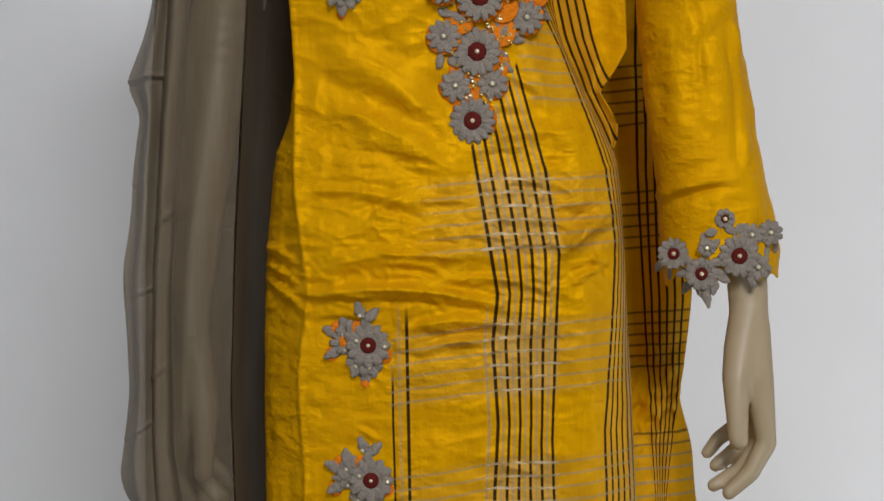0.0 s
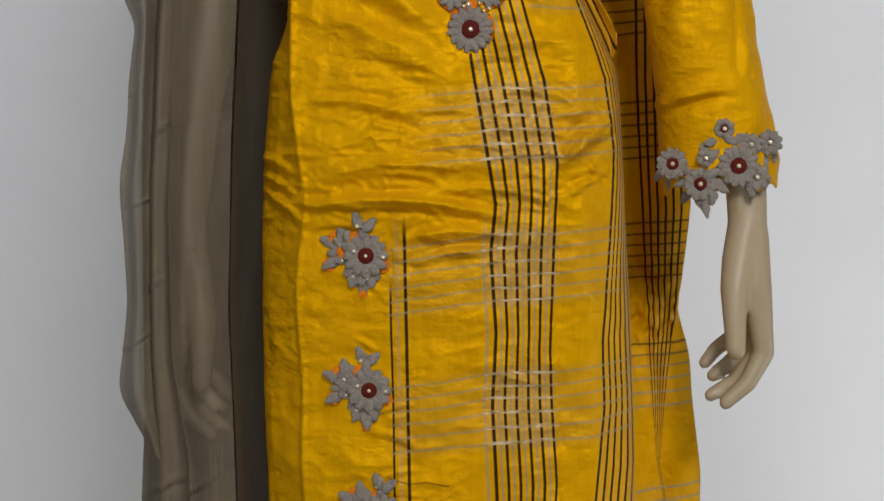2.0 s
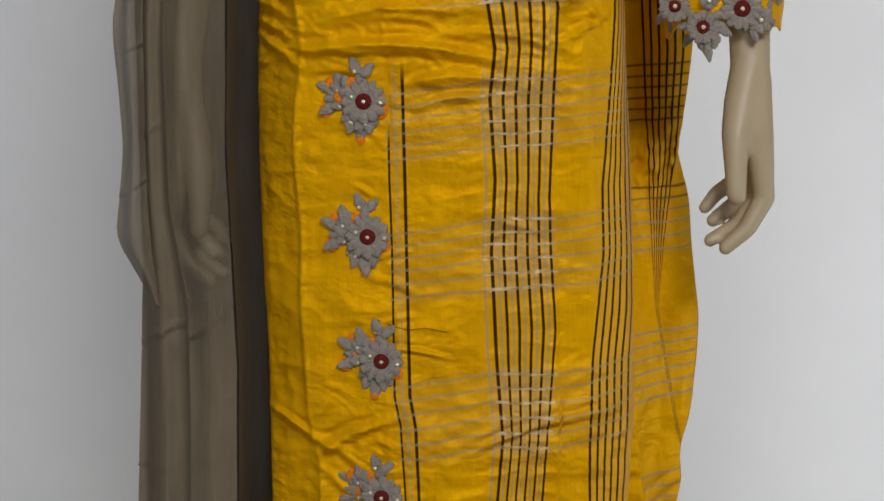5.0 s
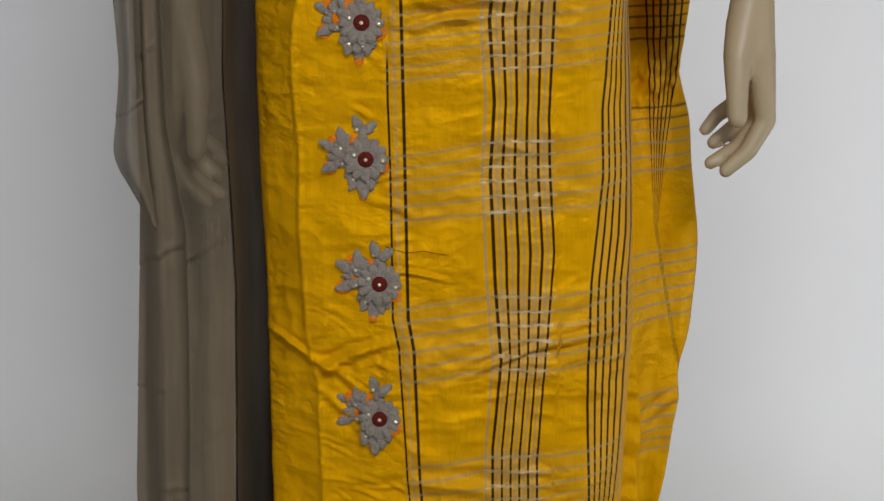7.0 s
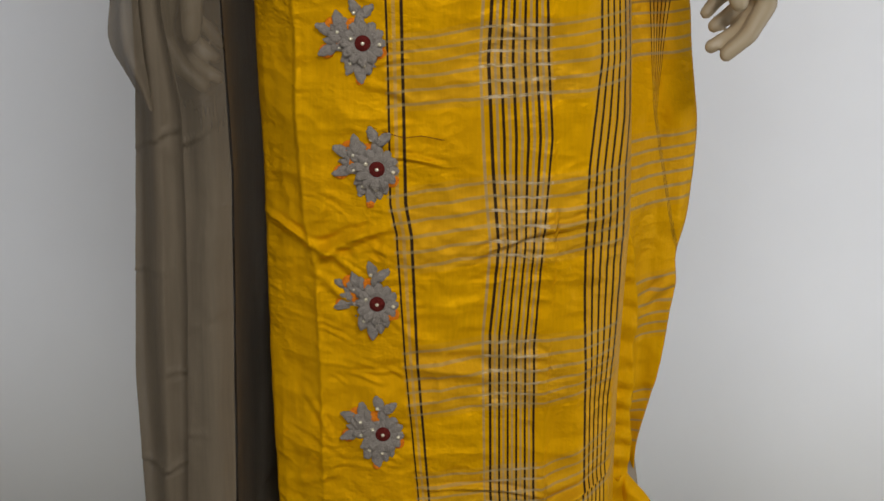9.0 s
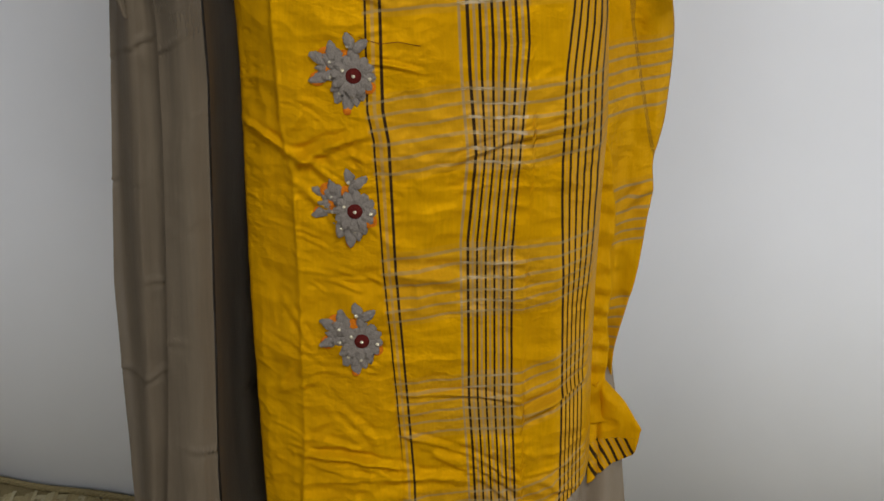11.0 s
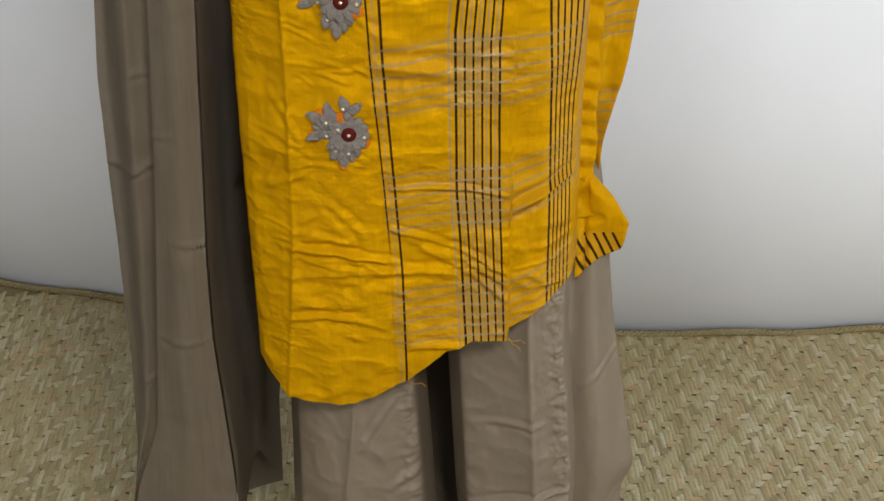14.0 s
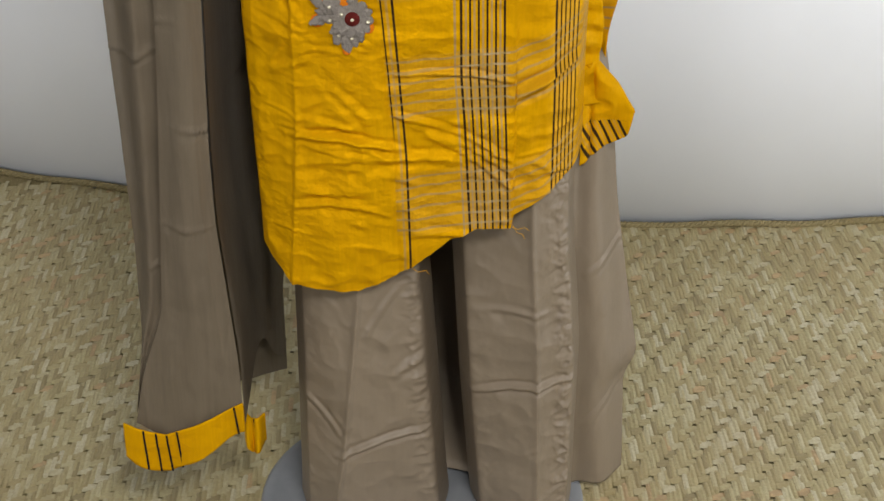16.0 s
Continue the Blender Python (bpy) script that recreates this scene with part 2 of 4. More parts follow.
def crumple(x, z, size, seed):
    """Sharp-edged creases between smooth facets, about 0 to 1."""
    n = ripple(x + 0.3 * size * ripple(x, z, size * 0.8, seed + 50, 1), z, size, seed, 2)
    return 1 - np.minimum(1, np.abs(n) * 2.2) ** 0.75


def folds(x, z, table):
    """Raised creases from (x0, z0, x1, z1, width, height); a negative height is a groove."""
    out = np.zeros_like(x)
    for x0, z0, x1, z1, w, h in table:
        dx, dz = x1 - x0, z1 - z0
        n = dx * dx + dz * dz
        t = np.clip(((x - x0) * dx + (z - z0) * dz) / n, 0, 1)
        bow = 0.06 * math.sqrt(n) * np.sin(t * 3.1)
        d = np.hypot(x - x0 - t * dx, z - z0 - t * dz - bow) / w
        out += (1.1 * h * np.exp(-np.abs(d) ** 1.15) - 0.45 * h * np.exp(-((d - 2.0) ** 2))) * np.sin(np.clip(t * 2.6 + 0.25, 0, 3.14))
    return out


def along(z, heights, values):
    """Values at given heights (falling), joined smoothly."""
    h, v = np.array(heights[::-1], float), np.array(values[::-1], float)
    s = np.interp(z, h, v)
    for d in (0.006, 0.012):
        s = s + np.interp(z - d, h, v) + np.interp(z + d, h, v)
    return s / 5


def thing(name, place, label, category, group=""):
    ob = new(name)
    ob.location = place
    ob.empty_display_size = 0.05
    return tagged(ob, label, category, group)


def at_origin(name, label, category, group=""):
    return thing(name, (0, 0, 0), label, category, group)


# ---------------------------------------------------------------- setting
def bow(x):
    return 2.2350 - 0.1490 * x + 0.1703 * x * x


def setting():
    x = np.linspace(-1.7, 1.9, 120)
    zz = np.array([FLOOR - 0.02, 0.4, 1.2, 2.0, 2.75])
    X, Z = np.meshgrid(x, zz)
    w = sheet("wall_back", X, bow(X), Z, WALL, None, "", thick=0.0)
    s = w.modifiers.new("wall_thickness", "SOLIDIFY")
    s.thickness, s.offset = 0.08, 1
    tagged(w, "smooth white painted wall, gently bowed, behind the figure", "wall", kind="structure")
    # floor under the mat; ceiling and other walls are added out of view
    for name, size, place, mat in (
        ("floor", (4.4, 5.6, 0.06), (0.1, 0.6, FLOOR - 0.034), GROUND),
        ("ceiling", (4.4, 5.6, 0.06), (0.1, 0.6, 2.75), CEILING),
        ("wall_left", (0.08, 5.2, 2.9), (-1.72, 0.4, 1.29), ROOM),
        ("wall_right", (0.08, 5.2, 2.9), (1.92, 0.4, 1.29), ROOM),
        ("wall_front", (4.4, 0.08, 2.9), (0.1, -2.0, 1.29), ROOM),
    ):
        bm = bmesh.new()
        bmesh.ops.create_cube(bm, size=1, matrix=Matrix.Translation(place) @ Matrix.Diagonal((*size, 1)))
        ob = part(name, bm, mat, None)
        for f in ob.data.polygons:
            f.use_smooth = False
        tagged(ob, "plain " + ("cement floor under the mat" if name == "floor" else ("white" if name == "ceiling" else "grey") + " painted " + name.split("_")[0] + " closing the room"), name.split("_")[0], kind="structure")


setting()


# ---------------------------------------------------------------- the kameez
HEM_X = (-0.16, -0.118, -0.048, 0.005, 0.041, 0.069, 0.1035, 0.1045, 0.142, 0.185)
HEM_Z = (0.298, 0.239, 0.238, 0.267, 0.298, 0.310, 0.306, 0.323, 0.345, 0.378)


def left_edge(z):
    return along(z, (1.7, 1.5, 1.33, 1.263, 1.22, 1.18, 1.112, 1.04, 0.9, 0.8, 0.72, 0.6, 0.44, 0.32, 0.22),
                 (-0.12, -0.145, -0.142, -0.138, -0.143, -0.159, -0.165, -0.169, -0.168, -0.164, -0.163, -0.163, -0.158, -0.153, -0.15))


def crease_edge(z):
    return along(z, (1.7, 1.5, 1.32, 1.256, 1.156, 1.082, 1.052, 1.01, 0.97, 0.9, 0.84, 0.735, 0.69, 0.58, 0.49, 0.41, 0.245),
                 (-0.11, -0.136, -0.134, -0.130, -0.131, -0.121, -0.119, -0.126, -0.127, -0.122, -0.124, -0.119, -0.110, -0.107, -0.107, -0.107, -0.118))


def right_edge(z):
    return along(z, (1.7, 1.5, 1.36, 1.294, 1.228, 1.183, 1.122, 1.04, 0.97, 0.875, 0.77, 0.73, 0.64, 0.57, 0.48, 0.38, 0.3),
                 (0.15, 0.135, 0.095, 0.109, 0.139, 0.162, 0.166, 0.170, 0.175, 0.180, 0.183, 0.184, 0.180, 0.178, 0.177, 0.178, 0.178))


A_Z, A_X = (1.3, 1.04, 0.93, 0.757, 0.728, 0.606, 0.5, 0.39, 0.28), (-0.035, -0.031, -0.029, -0.026, -0.021, -0.016, -0.008, 0.0, 0.003)
B1_Z, B1_X = (1.3, 1.19, 1.12, 1.062, 1.02, 0.949, 0.885, 0.789, 0.717, 0.633, 0.475, 0.42, 0.31), (0.005, 0.026, 0.038, 0.048, 0.044, 0.049, 0.046, 0.051, 0.057, 0.050, 0.052, 0.056, 0.062)
B6_Z, B6_X = (1.3, 1.262, 1.17, 1.097, 1.04, 0.934, 0.885, 0.815, 0.717, 0.62, 0.475, 0.317), (0.050, 0.064, 0.089, 0.101, 0.099, 0.096, 0.098, 0.103, 0.096, 0.090, 0.092, 0.099)
C1_Z, C1_X = (1.32, 1.277, 1.222, 1.172, 1.11, 1.04, 0.94, 0.88, 0.785, 0.69, 0.585, 0.47, 0.362), (0.085, 0.107, 0.128, 0.145, 0.153, 0.151, 0.144, 0.146, 0.136, 0.135, 0.139, 0.141, 0.142)
BAND_Z = (1.40, 1.262, 1.131, 1.006, 0.886, 0.743, 0.590, 0.470, 0.345, 0.22)

FOLD_WAIST = (
    (-0.12, 1.060, 0.05, 1.052, 0.004, 0.0045), (-0.115, 1.082, 0.02, 1.092, 0.006, 0.004), (-0.16, 1.075, -0.118, 1.045, 0.004, 0.005),
    (-0.165, 1.09, -0.125, 1.07, 0.004, 0.004), (-0.165, 1.105, -0.13, 1.092, 0.003, 0.003), (-0.10, 1.225, 0.01, 1.165, 0.010, 0.006),
    (-0.09, 1.27, 0.02, 1.185, 0.012, 0.005), (0.02, 1.19, 0.13, 1.20, 0.008, 0.003), (0.02, 1.075, 0.10, 1.062, 0.003, 0.002),
    (0.108, 1.10, 0.15, 1.135, 0.006, 0.006), (0.115, 1.075, 0.135, 1.082, 0.003, 0.004), (-0.02, 1.012, 0.04, 1.022, 0.003, 0.003),
    (-0.03, 1.033, 0.06, 1.034, 0.004, 0.003), (-0.12, 1.15, -0.03, 1.14, 0.004, 0.0025),
)
FOLD_LOW = (
    (-0.155, 0.735, -0.115, 0.715, 0.003, 0.004), (-0.115, 0.715, -0.07, 0.690, 0.004, 0.004), (-0.11, 0.70, -0.04, 0.735, 0.004, 0.004),
    (-0.105, 0.685, -0.06, 0.640, 0.004, 0.003), (-0.05, 0.80, 0.01, 0.790, 0.002, 0.0025), (0.03, 0.705, 0.16, 0.742, 0.003, 0.003),
    (-0.115, 0.408, 0.0, 0.398, 0.003, 0.0035), (-0.115, 0.375, 0.07, 0.385, 0.004, 0.003), (-0.01, 0.437, 0.10, 0.385, 0.0025, 0.005),
    (0.02, 0.415, 0.10, 0.355, 0.003, 0.005), (-0.01, 0.478, 0.10, 0.468, 0.002, 0.003), (0.10, 0.45, 0.178, 0.485, 0.004, 0.006),
    (-0.115, 0.330, -0.02, 0.335, 0.003, 0.002), (-0.03, 0.60, 0.05, 0.59, 0.006, 0.003),
)


LEDGES = (
    (-0.150, 1.066, 0.030, 1.052, 0.0075, 0.030), (-0.125, 1.090, -0.010, 1.098, 0.0035, 0.020), (-0.170, 1.105, -0.115, 1.075, 0.005, 0.012),
    (-0.170, 1.045, -0.120, 1.062, 0.004, 0.010), (-0.02, 1.030, 0.045, 1.033, 0.003, 0.012), (0.105, 1.098, 0.150, 1.125, 0.005, 0.015),
    (0.020, 0.712, 0.178, 0.742, 0.005, 0.022), (-0.160, 0.738, -0.105, 0.716, 0.005, 0.012), (-0.115, 0.716, -0.050, 0.690, 0.0035, 0.010),
    (-0.118, 0.398, -0.010, 0.392, 0.004, 0.020), (-0.015, 0.440, 0.100, 0.372, 0.005, 0.018), (0.095, 0.452, 0.178, 0.486, 0.005, 0.020),
    (-0.118, 0.345, -0.030, 0.352, 0.003, 0.012), (-0.110, 1.200, 0.020, 1.168, 0.003, 0.030),
)


def ledge(x, z, x0, z0, x1, z1, h, reach):
    """Cloth that bulges over a pressed fold line and drops back sharply below it."""
    q = (x - x0) / (x1 - x0)
    up = z - (z0 + (z1 - z0) * q + 0.0025 * np.sin(q * 7 + z0 * 50))
    over_line = np.where(up > 0, np.exp(-up / reach), np.exp(up / 0.0016))
    return h * over_line * np.sin(np.clip(q, 0, 1) * math.pi) ** 0.6


def small_folds(seed):
    """Short pressed wrinkles strewn over the front, thickest at the waist, the placket and the hem."""
    rng = random.Random(seed)
    out = []
    for n in range(96):
        if n < 30:
            x, z = rng.uniform(-0.15, 0.14), rng.gauss(1.09, 0.05)
        elif n < 66:
            x, z = rng.uniform(-0.12, -0.03), rng.uniform(0.28, 1.0)
        elif n < 80:
            x, z = rng.uniform(-0.12, 0.16), rng.uniform(0.27, 0.48)
        else:
            x, z = rng.uniform(-0.10, 0.16), rng.uniform(0.5, 1.3)
        a, ln = rng.gauss(0, 0.45), rng.uniform(0.018, 0.06)
        if rng.random() < 0.5:
            a = -abs(a)
        w = rng.uniform(0.0013, 0.0034)
        out.append((x - ln / 2 * math.cos(a), z - ln / 2 * math.sin(a), x + ln / 2 * math.cos(a), z + ln / 2 * math.sin(a), w, w * rng.uniform(0.5, 1.0)))
    return out


FRONT = {}


def kameez_body(root):
    rows, cols = 760, 330
    t = np.linspace(0, 1, cols, endpoint=False)
    v = np.linspace(0, 1, rows)
    ztop = 1.50
    # x of each column for the hem, from a first pass at mid height
    X, Y, Z = (np.zeros((rows, cols)) for _ in range(3))
    zrow = ztop + v[:, None] * (0.28 - ztop) + 0 * t[None]
    for step in range(2):
        z = zrow
        l, k, r = left_edge(z), crease_edge(z), right_edge(z)
        chest = np.clip((z - 1.18) / 0.24, 0, 1)
        belly = np.exp(-((z - 1.10) / 0.16) ** 2) * 0.018
        yf = 1.437 - belly - 0.055 * chest * chest + 0.02 * np.clip((0.75 - z) / 0.5, 0, 1)
        knots = [
            (0.00, l + 0.014, 1.600 + 0 * z), (0.06, l * 0.965, 1.500 + 0 * z), (0.17, k, yf + 0.022), (0.175, k + 0.001, yf + 0.0195),
            (0.26, k + 0.05, yf + 0.004), (0.42, 0.4 * k + 0.6 * r - 0.06, yf), (0.58, r - 0.045, yf + 0.012), (0.66, r - 0.010, yf + 0.045),
            (0.70, r, yf + 0.085), (0.75, r - 0.015, 1.60 + 0 * z), (0.84, r - 0.09, 1.66 + 0 * z), (0.94, l + 0.09, 1.665 + 0 * z), (1.0, l + 0.014, 1.600 + 0 * z),
        ]
        for a, b in zip(knots[:-1], knots[1:]):
            sel = (t >= a[0]) & (t < b[0])
            q = (t[sel] - a[0]) / (b[0] - a[0])
            X[:, sel] = a[1][:, sel] * (1 - q) + b[1][:, sel] * q
            Y[:, sel] = a[2][:, sel] * (1 - q) + b[2][:, sel] * q
        hem = np.interp(X[-1], HEM_X, HEM_Z)
        hem = np.where(t > 0.70, 0.40, hem)
        zrow = ztop + v[:, None] * (hem[None] - ztop)
    # round off the section, but keep the pressed crease
    keep = np.exp(-((t - 0.17) / 0.012) ** 2)[None]
    for n in range(9):
        X = X * keep + (1 - keep) * (np.roll(X, 1, 1) + X * 2 + np.roll(X, -1, 1)) / 4
        Y = Y * keep + (1 - keep) * (np.roll(Y, 1, 1) + Y * 2 + np.roll(Y, -1, 1)) / 4
    Z = zrow
    front = (np.clip((t - 0.05) / 0.04, 0, 1) * np.clip((0.69 - t) / 0.04, 0, 1))[None]
    d = 0.0026 * ripple(X, Z, 0.060, 3) + 0.0008 * ripple(X, Z * 1.5, 0.018, 4) + 0.0014 * ripple(X * 1.5, Z * 0.35, 0.03, 5)
    d += 0.0016 * crumple(X * 0.8, Z, 0.045, 13) + 0.0012 * crumple(X * 0.6, Z * 1.3, 0.022, 14) * np.clip(0.6 + ripple(X, Z, 0.07, 15), 0, 1.3)
    rough = np.clip(np.exp(-((Z - 1.10) / 0.09) ** 2) + 0.6 * np.exp(-((Z - 0.7) / 0.05) ** 2) + 0.5 * np.exp(-((Z - 0.4) / 0.08) ** 2), 0, 1)
    d += rough * (0.0012 * ripple(X * 0.5, Z * 1.6, 0.016, 6) + 0.0020 * crumple(X * 0.45, Z * 1.4, 0.022, 16) + 0.0012 * crumple(X, Z, 0.012, 17))
    d *= 1.7
    d += 2.0 * (folds(X, Z, FOLD_WAIST) + folds(X, Z, FOLD_LOW)) + 1.3 * folds(X, Z, small_folds(77))
    side = (t < 0.17)[None]
    d = np.where(side, d * 0.9, d)
    for x0, z0, x1, z1, h, reach in LEDGES:
        d += ledge(X, Z, x0, z0, x1, z1, h, reach)
    d += side * (0.0006 * ripple(X * 1.2, Z, 0.02, 8) + 0.0010 * crumple(X * 1.5, Z * 0.6, 0.03, 18))
    # pressed crease stands out; seams of the placket
    d += 0.0018 * np.exp(-((X - crease_edge(Z) - 0.002) / 0.0025) ** 2) * (t > 0.165)[None] * (t < 0.3)[None]
    d -= 0.0012 * np.exp(-((X - np.interp(Z, A_Z[::-1], A_X[::-1]) + 0.012) / 0.0016) ** 2) * (Z < 1.04)
    d *= front
    Y = Y - d
    X = X - np.clip((0.17 - t) / 0.17, 0, 1)[None] * d * 0.8
    f = lambda zs, xs: np.interp(Z + 0.0, zs[::-1], xs[::-1])
    a, b1, b6, c1 = f(A_Z, A_X), f(B1_Z, B1_X), f(B6_Z, B6_X), f(C1_Z, C1_X)
    c6 = np.maximum(c1 + 0.018, np.minimum(c1 + 0.036, right_edge(Z) - 0.005))
    blend = np.clip((Z - 0.56) / 0.16, 0, 1)
    c6 = blend * c6 + (1 - blend) * np.minimum(c1 + 0.032, right_edge(Z) - 0.0155)
    U = np.where(X < b1, (X - a) / (b1 - a), np.where(X < b6, 1 + (X - b1) / (b6 - b1), np.where(X < c1, 2 + (X - b6) / np.maximum(c1 - b6, 0.01), 3 + (X - c1) / (c6 - c1))))
    zz = Z - 0.13 * (np.minimum(X, 0.05) - 0.045) - 0.10 * (np.maximum(X, 0.10) - 0.10) - np.clip((0.62 - Z) / 0.1, 0, 1) * 0.35 * (np.maximum(X, 0.10) - 0.10)
    zz = zz + 0.0025 * ripple(X, Z, 0.05, 9)
    V = np.interp(zz, BAND_Z[::-1], np.arange(len(BAND_Z))[::-1])
    U = np.where((t < 0.17)[None], -5.0, np.where((t > 0.693)[None], 9.0, U))
    sel = (t > 0.172) & (t < 0.66)
    FRONT["x"], FRONT["y"], FRONT["z"] = X[:, sel], Y[:, sel], Z[:, sel]
    return sheet("body", X, Y, Z, SILK_CHECK, root, "yellow silk front with black and grey woven checks", wrap=True, uv=(U, V))


def front_y(x, z):
    """How far the cloth of the front lies at a place."""
    d = (FRONT["x"] - x) ** 2 + (FRONT["z"] - z) ** 2
    i = np.argmin(d)
    return float(FRONT["y"].ravel()[i])


def seat_y(x, z, r):
    """The foremost cloth under a flower of that radius."""
    return min(front_y(x + r * q * math.cos(a), z + r * q * math.sin(a)) for q in (0.4, 0.9) for a in (0, 0.8, 1.6, 2.4, 3.1, 3.9, 4.7, 5.5)) + 0.0008


def petal(bm, x, z, angle, length, width, high, y, point=0.0):
    """A stitched, padded petal that lies on the cloth, its middle at x, z."""
    m = Matrix.Translation((x, y - high * 0.25, z)) @ Matrix.Rotation(-radians(angle), 4, "Y") @ Matrix.Diagonal((length / 2, high, width / 2, 1))
    made = bmesh.ops.create_uvsphere(bm, u_segments=14, v_segments=12, radius=1, matrix=Matrix.Rotation(radians(90), 4, "Y"))
    for q in made["verts"]:
        slim = 1 - point * max(0.0, q.co.x) ** 0.8
        q.co = m @ Vector((q.co.x, q.co.y, q.co.z * slim))
        q.co += noise.noise_vector(q.co * 1000.0) * 0.0009 + noise.noise_vector(q.co * 380.0) * 0.0010


def disc(bm, x, z, radius, high, y):
    m = Matrix.Translation((x, y, z)) @ Matrix.Diagonal((radius, high, radius, 1)) @ Matrix.Rotation(radians(90), 4, "X")
    bmesh.ops.create_uvsphere(bm, u_segments=16, v_segments=8, radius=1, matrix=m)


def ball(bm, x, y, z, r):
    bmesh.ops.create_icosphere(bm, subdivisions=2, radius=r, matrix=Matrix.Translation((x, y, z)))


def round_flower(bm, x, z, y, radius, count, turn=0.0, core=0.38):
    mid = radius * (1 + core) / 2
    for i in range(count):
        a = 360 * i / count + turn
        petal(bm, x + mid * math.cos(radians(a)), z + mid * math.sin(radians(a)), a, radius * (1 - core) * 1.12, 2 * math.pi * mid / count * 1.34, 0.0018, y)


def leaf(root, x, z, angle, length, width, high=0.0018):
    bm = bmesh.new()
    petal(bm, x, z, angle, length, width, high, front_y(x, z) - 0.001, 0.35)
    return part("leaf", bm, YARN, root)


LEAVES = (
    (-0.036, 0.0125, 160, 0.017, 0.007), (-0.024, 0.0215, 105, 0.016, 0.0065), (-0.022, 0.010, 145, 0.019, 0.008), (-0.034, -0.0075, 205, 0.018, 0.0065),
    (-0.020, -0.002, 200, 0.020, 0.008), (-0.016, 0.0165, 120, 0.014, 0.007), (-0.012, -0.020, 255, 0.018, 0.008), (-0.003, -0.029, 275, 0.017, 0.007),
    (-0.029, 0.002, 178, 0.016, 0.0055), (0.0085, -0.0175, 300, 0.012, 0.007), (0.003, -0.021, 290, 0.017, 0.008), (-0.004, -0.019, 262, 0.018, 0.008), (-0.003, 0.0235, 80, 0.013, 0.005), (-0.008, 0.034, 115, 0.014, 0.006), (0.004, 0.030, 45, 0.014, 0.006),
    (-0.014, 0.006, 150, 0.018, 0.008), (-0.013, -0.011, 225, 0.018, 0.008), (-0.026, 0.006, 160, 0.016, 0.007),
)
MOTIF_BEADS = ((-0.025, 0.010), (-0.0115, 0.0045), (0.0, 0.0), (0.0165, -0.001), (-0.023, -0.005), (-0.0125, -0.020), (0.001, -0.0215), (-0.0085, 0.0285))


def motif(root, x, z, turn=0.0, scale=1.0, label="grey crochet flower with a maroon centre and crystal beads"):
    y = seat_y(x, z, 0.017)
    c, s = math.cos(radians(turn)) * scale, math.sin(radians(turn)) * scale
    at = lambda a, b: (x + 0.87 * (c * a - s * b), z + 0.90 * (s * a + c * b))
    bm = bmesh.new()
    round_flower(bm, x, z, y - 0.001, 0.019 * scale, 12, turn)
    disc(bm, x, z, 0.016 * scale, 0.0022, y - 0.0005)
    flower = part("embroidered_flower", bm, YARN, root, label)
    for a, b, ang, ln, w in LEAVES:
        px, pz = at(a, b)
        leaf(flower, px, pz, ang + turn, ln * scale * 1.15, w * scale * 1.6)
    for a, b, rr in ((-0.030, 0.0165, 0.005), (-0.010, 0.0175, 0.0045), (-0.036, -0.009, 0.005), (0.016, -0.010, 0.005), (-0.003, -0.037, 0.003), (-0.02, 0.004, 0.006)):
        px, pz = at(a, b)
        bm = bmesh.new()
        disc(bm, px, pz, rr * scale * 1.35, 0.0019, front_y(px, pz) - 0.0004)
        part("felt_patch", bm, YARN_ORANGE, flower, "orange felt backing")
    bm = bmesh.new()
    disc(bm, x, z, 0.0073 * scale, 0.003, y - 0.002)
    part("flower_centre", bm, YARN_RED, flower, "maroon centre")
    for a, b in MOTIF_BEADS:
        px, pz = at(a, b)
        bm = bmesh.new()
        ball(bm, px, (front_y(px, pz) if math.hypot(a, b) > 0.018 else y - 0.0010) - 0.0032, pz, 0.0018)
        part("bead", bm, CRYSTAL, flower, "crystal bead")
    return flower


def single_flower(root, x, z, radius, count, red, y=None):
    y = seat_y(x, z, radius) if y is None else y
    bm = bmesh.new()
    round_flower(bm, x, z, y - 0.0015, radius, count, 11 * count, 0.40 if red else 0.22)
    fl = part("embroidered_flower", bm, YARN, root, "grey crochet daisy" + (" with a maroon centre" if red else ""))
    bm = bmesh.new()
    disc(bm, x, z, radius * (0.42 if red else 0.24), 0.003, y - 0.002)
    part("flower_centre", bm, YARN_RED if red else YARN, fl)
    bm = bmesh.new()
    ball(bm, x, y - 0.0046, z, 0.0021)
    part("bead", bm, CRYSTAL, fl, "crystal bead")
    return fl


